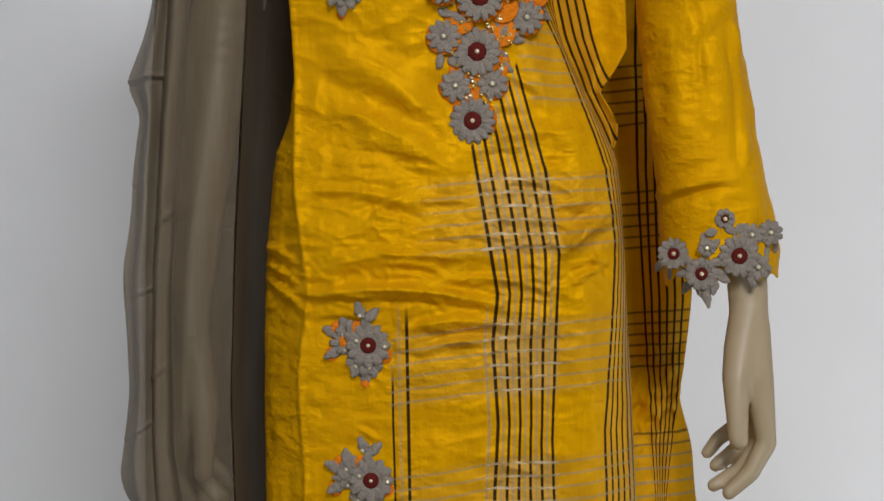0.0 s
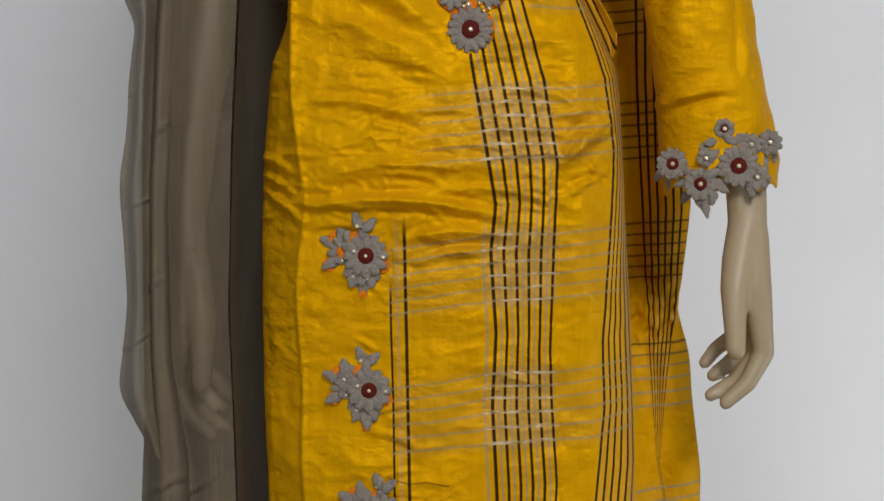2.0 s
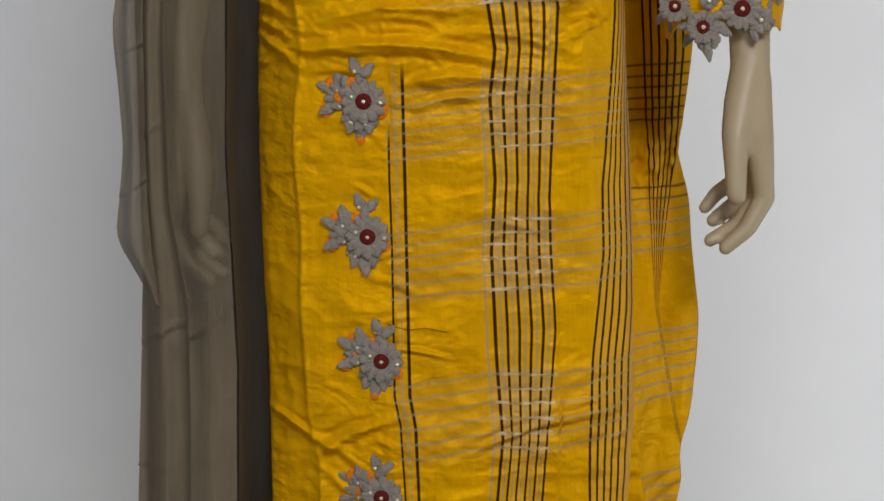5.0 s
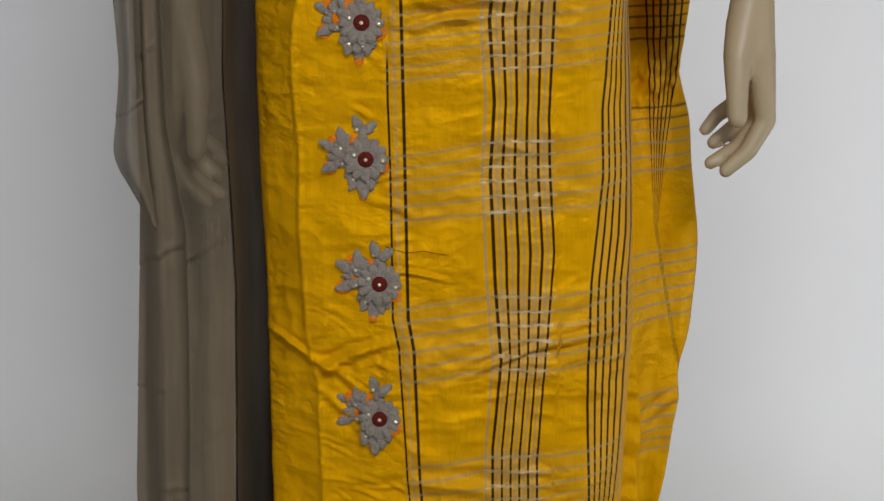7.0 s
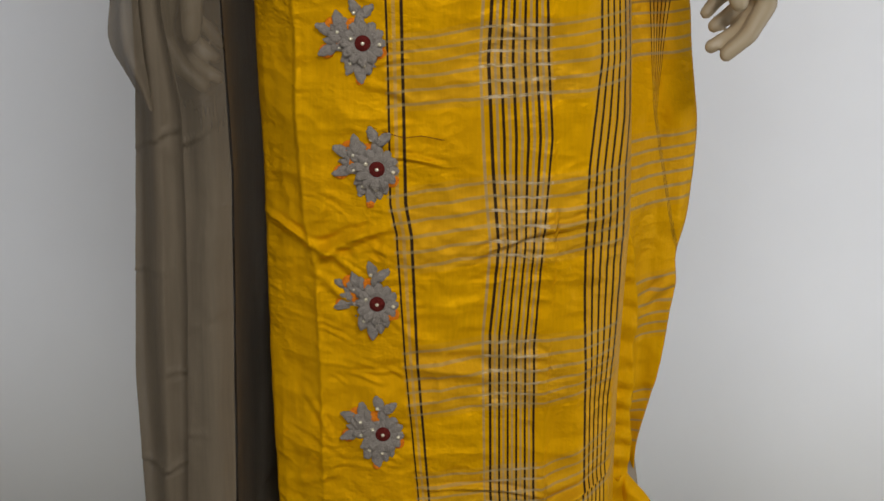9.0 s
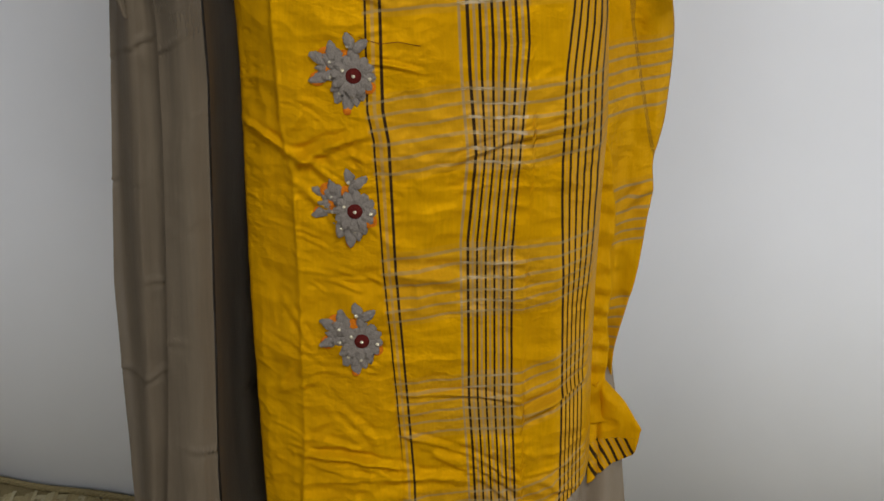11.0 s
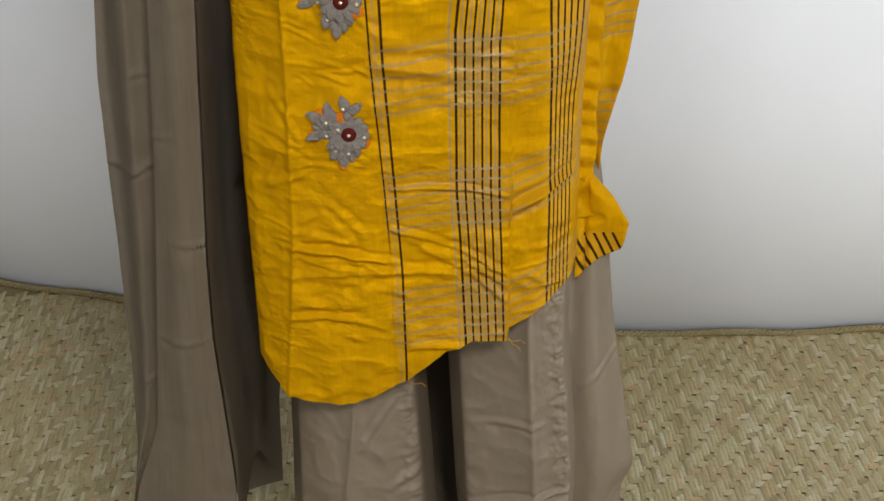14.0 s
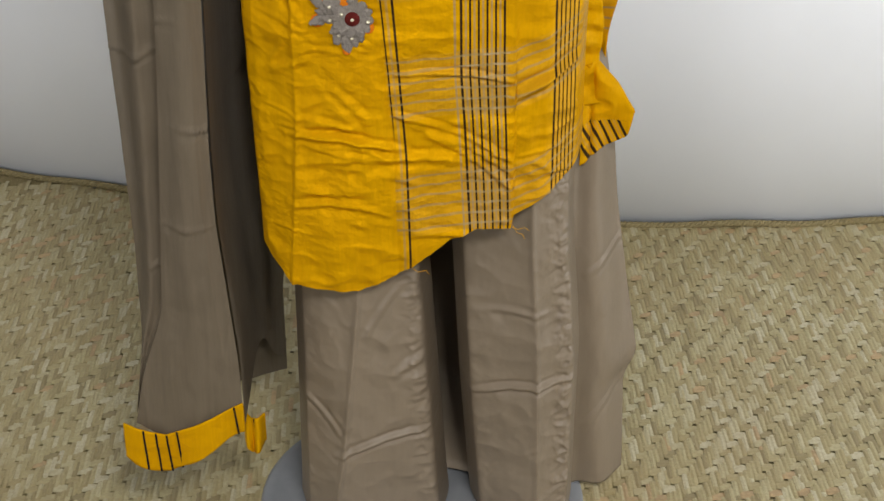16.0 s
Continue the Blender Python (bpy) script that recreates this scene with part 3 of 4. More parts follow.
def neck_panel(root):
    rng = random.Random(5)
    flowers = ((0.026, 1.212, 0.0195, 15, True), (0.030, 1.272, 0.0205, 15, True), (0.032, 1.318, 0.020, 15, True), (0.011, 1.2425, 0.0135, 9, False),
               (0.001, 1.2845, 0.0145, 10, False), (0.043, 1.2445, 0.0135, 9, False), (0.073, 1.302, 0.0145, 10, False), (0.056, 1.330, 0.014, 10, False), (0.000, 1.325, 0.014, 10, False), (0.088, 1.334, 0.013, 9, False), (0.060, 1.362, 0.018, 14, True), (0.010, 1.360, 0.018, 14, True))
    bm = bmesh.new()
    disc(bm, 0.033, 1.345, 0.016, 0.0016, front_y(0.033, 1.325))
    panel = part("neck_panel", bm, YARN_ORANGE, root, "orange felt backing of the embroidered neck panel")
    patches = [(x, z, r * 1.10) for x, z, r, *_ in flowers]
    patches += [(x, z, 0.014) for x, z in ((0.02, 1.228), (0.03, 1.245), (0.016, 1.262), (0.045, 1.262), (0.015, 1.30), (0.05, 1.29), (0.052, 1.31), (0.08, 1.325), (0.02, 1.335))]
    for x, z, r in patches:
        bm = bmesh.new()
        disc(bm, x, z, r, 0.0016, seat_y(x, z, r * 0.6))
        part("felt_patch", bm, YARN_ORANGE, panel, "orange felt patch")
    for x, z, r, n, red in flowers:
        single_flower(root, x, z, r, n, red)
    for x, z, a, ln in ((-0.002, 1.265, 80, 0.017), (0.012, 1.262, -20, 0.018), (0.012, 1.267, 15, 0.015), (0.047, 1.226 + 0.01, -40, 0.012), (0.055, 1.262, -50, 0.019), (0.05, 1.272, -30, 0.017),
                        (0.053, 1.29, 60, 0.016), (0.06, 1.286, 20, 0.014), (0.066, 1.283, -8, 0.013), (0.012, 1.302, 150, 0.018), (0.048, 1.302, 100, 0.018), (0.055, 1.305, 120, 0.017),
                        (0.084, 1.316, 140, 0.018), (0.09, 1.308, -30, 0.016), (0.014, 1.337, 40, 0.018), (0.044, 1.337, 120, 0.016), (0.002, 1.305, -25, 0.014), (0.015, 1.255, 70, 0.013)):
        leaf(panel, x, z, a, ln, 0.0078)
    for n in range(120):
        z = rng.uniform(1.226, 1.345)
        w = 0.012 + (z - 1.22) * 0.33
        x = 0.028 + rng.uniform(-0.75, 1.0) * w
        if any(math.hypot(x - fx, z - fz) < r * 0.95 for fx, fz, r, *_ in flowers):
            continue
        bm = bmesh.new()
        ball(bm, x, front_y(x, z) - 0.0034, z, rng.choice((0.0015, 0.0018, 0.0021)))
        part("bead", bm, GOLD if n % 4 else CRYSTAL, panel)


def back_panel(root):
    """The loose back of the kameez, seen beside the front below the sleeve."""
    z0 = np.linspace(0, 1, 300)[:, None]
    s = np.linspace(0, 1, 60)[None]
    top = 1.42
    bottom = np.interp(s, (0, 0.35, 0.75, 1.0), (0.385, 0.385, 0.39, 0.395))
    Z = top + z0 * (bottom - top)
    edge = along(Z, (1.42, 1.28, 1.18, 1.10, 1.047, 0.965, 0.95, 0.905, 0.86, 0.79, 0.75, 0.69, 0.645, 0.618, 0.605, 0.52, 0.45, 0.43),
                 (0.21, 0.225, 0.24, 0.243, 0.241, 0.232, 0.228, 0.241, 0.244, 0.253, 0.252, 0.247, 0.236, 0.241, 0.237, 0.226, 0.208, 0.205))
    inner = right_edge(Z) - 0.03
    X = inner + s * (edge - inner)
    Y = 1.600 + 0.045 * s + 0.09 * np.clip((Z - 0.80) / 0.20, 0, 1) + 0.010 * np.sin(s * 9 + Z * 3) * (1 - 0.3 * s) + 0.012 * np.sin(s * 5 - Z * 6)
    Y -= 0.0035 * ripple(X * 1.6, Z * 0.6, 0.03, 21) + 0.0025 * ripple(X, Z * 1.4, 0.02, 22)
    Y -= folds(X, Z, ((0.20, 1.0, 0.245, 0.93, 0.006, 0.008), (0.195, 0.93, 0.235, 0.945, 0.004, 0.008), (0.21, 0.60, 0.245, 0.625, 0.004, 0.008), (0.205, 0.43, 0.205, 0.34, 0.003, 0.008), (0.235, 1.0, 0.24, 0.7, 0.004, 0.005)))
    Y -= 0.014 * np.exp(-(((Z - 0.95) / 0.035) ** 2)) * crumple(X, Z, 0.014, 23)
    X = X * (1 + s * (Y / 1.6 - 1))
    # the stripes gather into a knot and run to a point below it
    first = np.interp(Z, (0.55, 0.66, 0.80, 0.95, 1.05, 1.30), (0.262, 0.236, 0.212, 0.205, 0.202, 0.190)) * (1 + s * (Y / 1.6 - 1))
    width = np.interp(Z, (0.80, 0.87, 0.95, 1.05, 1.30), (0.003, 0.012, 0.024, 0.034, 0.042))
    U = np.clip(3 + (X - first) / width, 2.5, 4.3)
    V = np.interp(Z - 0.08 * (X - 0.2), BAND_Z[::-1], np.arange(len(BAND_Z))[::-1] + 0.0)
    sheet("back_panel", X, Y, Z, SILK_BACK, root, "loose checked yellow back panel", uv=(U, V), thick=0.0012)
    # turned-up corner at the foot of the slit
    v, s = np.linspace(0, 1, 60)[:, None], np.linspace(0, 1, 40)[None]
    foot = np.interp(s, (0, 0.3, 0.6, 1), (0.336, 0.340, 0.350, 0.362))
    Z = 0.445 + v * (foot - 0.445)
    r = np.interp(Z, (0.33, 0.348, 0.366, 0.392, 0.42, 0.445), (0.206, 0.216, 0.226, 0.231, 0.214, 0.192))
    X = 0.176 + s * (r - 0.176)
    Y = 1.548 + 0.010 * s - 0.004 * np.sin(s * 5 + Z * 40) - 0.002 * crumple(X, Z, 0.02, 33) + 0.006 * np.exp(-((X - 0.187) / 0.003) ** 2)
    U = np.where(Z < 0.382, 3 + (X - 0.186 + 0.5 * (Z - 0.34)) / 0.05, -5.0)
    sheet("hem_corner", X, Y, Z, SILK_CHECK, root, "turned-up yellow hem corner at the side slit", uv=(U, 0.5 + 0 * Z), thick=0.0012)
    # loose flap at the side of the waist
    v, s = np.linspace(0, 1, 90)[:, None], np.linspace(0, 1, 40)[None]
    Z = 1.42 + v * (1.19 - 1.42) + 0 * s
    r = np.interp(Z, (1.19, 1.205, 1.22, 1.235, 1.25, 1.27, 1.29, 1.42), (0.160, 0.166, 0.166, 0.158, 0.149, 0.163, 0.174, 0.170))
    l = right_edge(Z) - 0.012
    X = l + s * (r - l)
    Y = 1.540 + 0.02 * s + 0.010 * np.sin(s * 6 + Z * 8) - 0.002 * crumple(X, Z, 0.02, 34)
    U = 3 + (X - l) / 0.045
    sheet("side_flap", X, Y, Z, SILK_CHECK, root, "loose frayed flap of checked silk at the waist", uv=(U, 0.5 + 0 * Z), thick=0.0012)
    # turned hem strip beside the front
    z0 = np.linspace(0.78, 0.40, 160)[:, None]
    s = np.linspace(0, 1, 14)[None]
    Z = z0 + 0 * s
    X = right_edge(Z) - 0.014 + s * 0.031 * np.clip((0.78 - Z) / 0.14, 0, 1) + 0.0015 * np.sin(Z * 95)
    Y = 1.545 + 0.012 * s - 0.0022 * np.sin(Z * 260 + 3 * s + 2 * np.sin(Z * 37)) - 0.003 * ripple(X, Z, 0.012, 30)
    sheet("side_facing", X, Y, Z, SILK_PLAIN, root, "gathered yellow side facing", thick=0.001)


def sleeve(root):
    z0 = np.linspace(0, 1, 240)[:, None]
    t = np.linspace(0, 2 * math.pi, 120, endpoint=False)[None]
    scallop = 0.010 * np.sin(t * 3 + 0.6) + 0.006 * np.sin(t * 7)
    bottom = 1.083 + scallop
    Z = 1.56 + z0 * (bottom - 1.56)
    l = along(Z, (1.56, 1.45, 1.33, 1.25, 1.16, 1.11, 1.06), (0.11, 0.165, 0.182, 0.187, 0.200, 0.203, 0.206))
    r = along(Z, (1.56, 1.45, 1.33, 1.25, 1.16, 1.125, 1.10, 1.06), (0.20, 0.25, 0.267, 0.281, 0.296, 0.307, 0.311, 0.304))
    c, w = (l + r) / 2, (r - l) / 2
    X = c + w * np.cos(t)
    Y = 1.525 + 0.052 * np.sin(t)
    d = 0.0014 * ripple(X * 1.4 + 0.06 * np.sin(t), Z * 0.5, 0.05, 41) + 0.0005 * ripple(X, Z * 1.5, 0.015, 42) + 0.0014 * crumple(X, Z * 0.6, 0.03, 43) + 0.0008 * crumple(X * 0.6, Z, 0.018, 44)
    d += folds(X, Z, ((0.262, 1.30, 0.272, 1.18, 0.004, 0.007), (0.266, 1.31, 0.276, 1.175, 0.0022, -0.007), (0.226, 1.32, 0.232, 1.25, 0.003, -0.004), (0.205, 1.150, 0.262, 1.163, 0.003, 0.005), (0.205, 1.30, 0.215, 1.20, 0.008, 0.004), (0.20, 1.15, 0.25, 1.17, 0.005, 0.004), (0.215, 1.28, 0.24, 1.31, 0.006, 0.003)))
    X, Y = X + d * np.cos(t), Y + d * np.sin(t) - d * 0.5
    ob = sheet("sleeve", X, Y, Z, SILK_PLAIN, root, "plain yellow silk sleeve with a scalloped cuff", wrap=True, thick=0.001)
    front = (t[0] > math.pi * 0.98) & (t[0] < 2.02 * math.pi)
    FRONT["x"], FRONT["y"], FRONT["z"] = X[:, front], Y[:, front], Z[:, front]
    for x, z, rr, n, red in ((0.270, 1.098, 0.0185, 14, True), (0.257, 1.131, 0.009, 7, True), (0.213, 1.100, 0.014, 12, True), (0.2365, 1.082, 0.0145, 11, True),
                             (0.281, 1.117, 0.010, 7, False), (0.299, 1.119, 0.0115, 9, False), (0.287, 1.088, 0.012, 8, False), (0.241, 1.105, 0.008, 5, False)):
        single_flower(root, x - 0.005, z - 0.003, rr, n, red)
    for x, z, a, ln in ((0.224, 1.083, 200, 0.016), (0.226, 1.094, 150, 0.015), (0.249, 1.092, 30, 0.016), (0.228, 1.070, 235, 0.016), (0.214, 1.083, 260, 0.015), (0.206, 1.089, 235, 0.014), (0.252, 1.083, -10, 0.015), (0.247, 1.119, 10, 0.016), (0.262, 1.122, -35, 0.016), (0.272, 1.123, 30, 0.015), (0.240, 1.112, 110, 0.014), (0.248, 1.108, 50, 0.014), (0.242, 1.061, -80, 0.020),
                        (0.237, 1.066, -60, 0.017), (0.248, 1.070, -100, 0.015), (0.256, 1.078, -30, 0.015), (0.282, 1.076, -70, 0.015), (0.295, 1.102, 70, 0.016), (0.305, 1.108, 100, 0.015), (0.296, 1.083, 40, 0.015)):
        leaf(ob, x - 0.005, z - 0.003, a, ln, 0.0085)


def loose_threads(root):
    """A slack dark thread by a flower, and yellow ends that fray from the hem."""
    for mat, label, pts in (
        (YARN_RED, "slack dark thread", ((-0.054, 0.826), (-0.040, 0.820), (-0.027, 0.817), (-0.012, 0.819), (0.008, 0.815))),
        (SILK_PLAIN, "frayed yellow thread", ((0.103, 0.309), (0.109, 0.306), (0.116, 0.308), (0.121, 0.304))),
        (SILK_PLAIN, "frayed yellow thread", ((0.104, 0.311), (0.108, 0.303), (0.114, 0.300), (0.116, 0.295))),
        (SILK_PLAIN, "frayed yellow thread", ((0.004, 0.267), (0.010, 0.262), (0.018, 0.264), (0.022, 0.259))),
    ):
        cu = bpy.data.curves.new("thread", "CURVE")
        cu.dimensions, cu.bevel_depth, cu.bevel_resolution = "3D", 0.00027, 1
        sp = cu.splines.new("POLY")
        sp.points.add(len(pts) - 1)
        for i, (x, z) in enumerate(pts):
            sp.points[i].co = (x, front_y(x, z) - 0.0012, z, 1)
        cu.materials.append(mat)
        ob = new("thread", cu)
        ob.parent = root
        ob["label"] = label


def kameez():
    root = at_origin("kameez", "yellow silk tunic with black checks and grey crochet flowers", "dress")
    kameez_body(root)
    for x, z, a in ((-0.064, 1.018, 0), (-0.062, 0.900, 0), (-0.051, 0.789, -6), (-0.052, 0.664, -4), (-0.048, 0.536, -6), (-0.080, 1.336, -8)):
        motif(root, x, z, a)
    neck_panel(root)
    loose_threads(root)
    back_panel(root)
    sleeve(root)


kameez()


# ---------------------------------------------------------------- the dupatta
def creases(X, Z, first, size):
    """Pressed lines across the shawl, uneven in spacing, slant and depth."""
    rng = random.Random(int(first * 1000))
    out = np.zeros_like(X)
    for n in range(14):
        slant, depth = rng.uniform(0.05, 0.75), rng.choice((0.15, 0.4, 0.7, 1.0))
        zc = first - 0.107 * n + rng.uniform(-0.03, 0.03) + slant * (X + 0.22) + 0.004 * np.sin(X * 60 + n)
        d = (Z - zc) / 0.0022
        fade = np.clip(0.5 + 0.5 * np.sin(X * 40 + n * 2.3), 0.1, 1)
        out += size * depth * fade * (np.exp(-d * d) - 0.7 * np.exp(-((d + 1.8) ** 2)))
    return out


def dupatta():
    root = at_origin("dupatta", "sheer taupe chiffon shawl hanging in folds with a yellow border", "shawl")

    def hang(name, left, right, yl, yr, top, foot, mat, seed, label, first, amp=0.004, pleat=0.0, rows=420, cols=70, turn=1.0):
        v, s = np.linspace(0, 1, rows)[:, None], np.linspace(0, 1, cols)[None]
        Z = top + v * (np.interp(s, (0, 0.35, 1) if len(foot) == 3 else (0, 1), foot) - top)
        l, r = along(Z, *left), along(Z, *right)
        X = l + s * (r - l)
        Y = yl + (yr - yl) * s**turn - 0.012 * np.sin(s * math.pi) + pleat * np.sin(s * 9 + 0.8 * np.sin(Z * 7 + seed))
        Y -= amp * ripple(X * 1.5, Z * 0.25, 0.05, seed) + 0.0012 * ripple(X, Z, 0.02, seed + 1)
        Y -= 0.0022 * crumple(X * 1.3 + 0.02 * np.sin(Z * 3 + seed), Z * 0.10, 0.035, seed + 2) + 0.0012 * crumple(X, Z * 0.7, 0.05, seed + 3)
        Y -= creases(X, Z, first, 0.0060)
        return sheet(name, X, Y, Z, mat, root, label), X, Y, Z

    mid = ((1.6, 1.323, 1.17, 1.07, 0.92, 0.834, 0.73, 0.62, 0.484, 0.372, 0.21, 0.136, 0.03), (-0.235, -0.249, -0.259, -0.264, -0.262, -0.247, -0.247, -0.25, -0.255, -0.262, -0.272, -0.285, -0.298))
    main = ((1.6, 1.32, 1.12, 0.97, 0.78, 0.57, 0.39, 0.31, 0.15, 0.05), (-0.165, -0.174, -0.184, -0.188, -0.181, -0.186, -0.189, -0.188, -0.175, -0.174))
    far = ((1.6, 1.33, 1.1, 0.86, 0.72, 0.56, 0.40, 0.26, 0.13, 0.03), (-0.255, -0.268, -0.278, -0.279, -0.285, -0.292, -0.287, -0.284, -0.287, -0.298))
    inset = (mid[0], tuple(x + 0.022 for x in mid[1][:-2]) + (-0.275, -0.297))
    hang("front_fold", inset, main, 1.47, 1.462, 1.60, (0.074, 0.060, 0.098), CHIFFON, 51, "sheer front fold", 1.36, 0.005, 0.0015)
    behind = ((1.6, 1.3, 1.1, 0.9, 0.6, 0.35, 0.17, 0.07), (-0.07, -0.08, -0.10, -0.11, -0.12, -0.13, -0.140, -0.152))
    hang("inner_fold", main, behind, 1.478, 1.73, 1.60, (0.066, -0.02), CHIFFON_SIDE, 61, "shaded inner fold", 1.33, 0.003, 0.004, turn=0.15)
    hang("outer_fold", far, inset, 1.545, 1.480, 1.60, (0.05, 0.085), CHIFFON_SIDE, 71, "outer fold", 1.34, 0.005, 0.007, cols=60)
    hang("back_fold", far, behind, 1.590, 1.75, 1.60, (0.05, -0.05), CHIFFON_SIDE, 81, "back layer", 1.35, 0.004, 0.006)
    edge = ((1.40, 1.328, 1.297, 1.248, 1.23, 1.174, 1.133, 1.076, 1.03, 0.968, 0.886, 0.853, 0.82), (-0.262, -0.267, -0.274, -0.292, -0.277, -0.284, -0.286, -0.294, -0.291, -0.288, -0.298, -0.279, -0.262))
    hang("loose_edge", edge, mid, 1.52, 1.50, 1.40, (0.84, 0.82), CHIFFON_EDGE, 91, "single sheer layer at the loose edge", 1.30, 0.004, 0.004)
    # yellow border at the foot
    for name, x0, x1, zl, zr, zm, y in (("border", -0.299, -0.173, 0.083, 0.106, 0.066, 1.452), ("border", -0.178, -0.156, 0.070, 0.060, 0.066, 1.50)):
        s, v = np.linspace(0, 1, 80)[None], np.linspace(0, 1, 16)[:, None]
        ztop = np.interp(s, (0, 0.35, 1), (zl, zl - 0.012, zr))
        X = x0 + (x1 - x0) * s + 0 * v
        Z = ztop - v * (0.043 + 0.006 * np.sin(s * 5))
        Y = y + 0.004 - 0.008 * np.sin(s * math.pi) - 0.004 * np.sin(s * 12) * (0.4 + v) - 0.001 * ripple(X, Z, 0.01, 7)
        b = sheet(name, X, Y, Z, SILK_PLAIN, root, "yellow silk border with thin black stripes", thick=0.0015)
        for u in ((0.17, 0.27, 0.36, 0.45, 0.93) if x1 - x0 > 0.05 else (0.5,)):
            k = int(u * 79)
            i = np.arange(16)
            XX = np.stack([X[i, k] - 0.0011 + 0.003 * (i / 15), X[i, k] + 0.0011 + 0.003 * (i / 15)], 1)
            sheet("stripe", XX, np.stack([Y[i, k] - 0.0022, Y[i, k] - 0.0022], 1), np.stack([Z[i, k], Z[i, k]], 1), BLACK_YARN, b, "black stripe")


dupatta()


# ---------------------------------------------------------------- the trousers
def trousers():
    root = at_origin("trousers", "wide taupe crepe trousers with pressed creases, under the tunic", "trousers")

    def leg(left, right, fold, seed, yf):
        rows, cols = 420, 160
        v, t = np.linspace(0, 1, rows)[:, None], np.linspace(0, 1, cols, endpoint=False)[None]
        Z = 0.62 + v * (FLOOR + 0.016 - 0.62) + 0 * t
        l, r, k = along(Z, *left), along(Z, *right), along(Z, *fold)
        kn = [(0, l, 1.56), (0.16, l + 0.012, yf + 0.035), (0.34, k, yf), (0.36, k + 0.003, yf + 0.002), (0.58, r - 0.012, yf + 0.022), (0.66, r, 1.56), (0.80, r - 0.008, 1.69), (0.92, l + 0.008, 1.69), (1.0, l, 1.56)]
        X, Y = np.zeros((rows, cols)), np.zeros((rows, cols))
        for a, b in zip(kn[:-1], kn[1:]):
            sel = (t[0] >= a[0]) & (t[0] < b[0])
            q = (t[0][sel] - a[0]) / (b[0] - a[0])
            X[:, sel] = a[1][:, sel] * (1 - q) + b[1][:, sel] * q
            Y[:, sel] = a[2] * (1 - q) + b[2] * q
        for n in range(4):
            X, Y = (np.roll(X, 1, 1) + 2 * X + np.roll(X, -1, 1)) / 4, (np.roll(Y, 1, 1) + 2 * Y + np.roll(Y, -1, 1)) / 4
        d = 0.003 * ripple(X * 1.5, Z * 0.4, 0.06, seed) + 0.0008 * ripple(X, Z, 0.022, seed + 1) + 0.002 * np.exp(-((X - k) / 0.003) ** 2)
        d += 0.0016 * crumple(X * 0.8, Z, 0.05, seed + 3) + 0.0008 * crumple(X, Z * 0.8, 0.02, seed + 4)
        rip = np.exp(-((X - (r - 0.02)) / 0.012) ** 2)
        d += rip * (0.0022 * crumple(X, Z * 1.5, 0.014, seed + 2) + 0.0015 * ripple(X, Z * 1.6, 0.012, seed + 5))
        d += folds(X, Z, ((-0.08, 0.018, 0.03, 0.045, 0.0028, 0.0045), (-0.115, 0.085, -0.075, 0.045, 0.003, 0.003), (-0.045, 0.17, -0.01, 0.225, 0.003, 0.0025), (0.06, 0.083, 0.175, 0.110, 0.0028, 0.0045), (0.07, 0.19, 0.15, 0.195, 0.003, 0.0015), (-0.015, 0.12, 0.02, 0.14, 0.004, 0.003), (0.08, -0.03, 0.14, 0.03, 0.002, 0.0015)))
        return sheet("leg", X, Y - 1.6 * d, Z, CREPE, root, "taupe trouser leg", wrap=True)

    leg(((0.62, 0.233, 0.13, -0.06, -0.1), (-0.125, -0.122, -0.122, -0.124, -0.126)), ((0.62, 0.24, 0.12, -0.06, -0.1), (0.020, 0.023, 0.031, 0.043, 0.047)), ((0.62, 0.205, 0.018, -0.058, -0.1), (-0.04, -0.052, -0.071, -0.083, -0.088)), 101, 1.475)
    leg(((0.62, 0.27, 0.083, -0.06, -0.1), (0.040, 0.045, 0.055, 0.066, 0.070)), ((0.62, 0.295, 0.125, -0.04, -0.1), (0.172, 0.174, 0.187, 0.186, 0.186)), ((0.62, 0.29, 0.12, -0.1), (0.12, 0.125, 0.135, 0.14)), 111, 1.475)
    # cloth behind, between the legs
    v, s = np.linspace(0, 1, 120)[:, None], np.linspace(0, 1, 40)[None]
    Z = 0.60 + v * (FLOOR + 0.02 - 0.60) + 0 * s
    X = -0.01 + 0.13 * s + 0 * Z
    Y = 1.70 - 0.15 * np.clip((0.0 - Z) / 0.09, 0, 1) ** 2 + 0.008 * np.sin(s * 6 + Z * 3)
    sheet("inner_pleat", X, Y, Z, CREPE, root, "inner pleat between the legs", thick=0.0012)
    # loose outer side of the wide leg
    v, s = np.linspace(0, 1, 300)[:, None], np.linspace(0, 1, 50)[None]
    Z = 0.56 + v * (FLOOR + 0.02 - 0.56) + 0 * s
    r = along(Z, (0.56, 0.40, 0.36, 0.27, 0.17, 0.073, 0.05, -0.057, -0.1), (0.205, 0.213, 0.215, 0.224, 0.240, 0.257, 0.242, 0.246, 0.247))
    X = 0.165 + s * (r - 0.165)
    Y = 1.535 + 0.05 * s + 0.09 * np.clip((Z - 0.37) / 0.06, 0, 1) + 0.009 * np.sin(s * 7.5 + 0.5 * np.sin(Z * 9)) - 0.003 * ripple(X * 1.4, Z * 0.4, 0.04, 121)
    Y -= folds(X, Z, ((0.19, 0.20, 0.235, 0.23, 0.003, 0.003), (0.195, 0.0, 0.24, 0.05, 0.003, 0.003), (0.205, 0.36, 0.21, 0.15, 0.003, 0.003)))
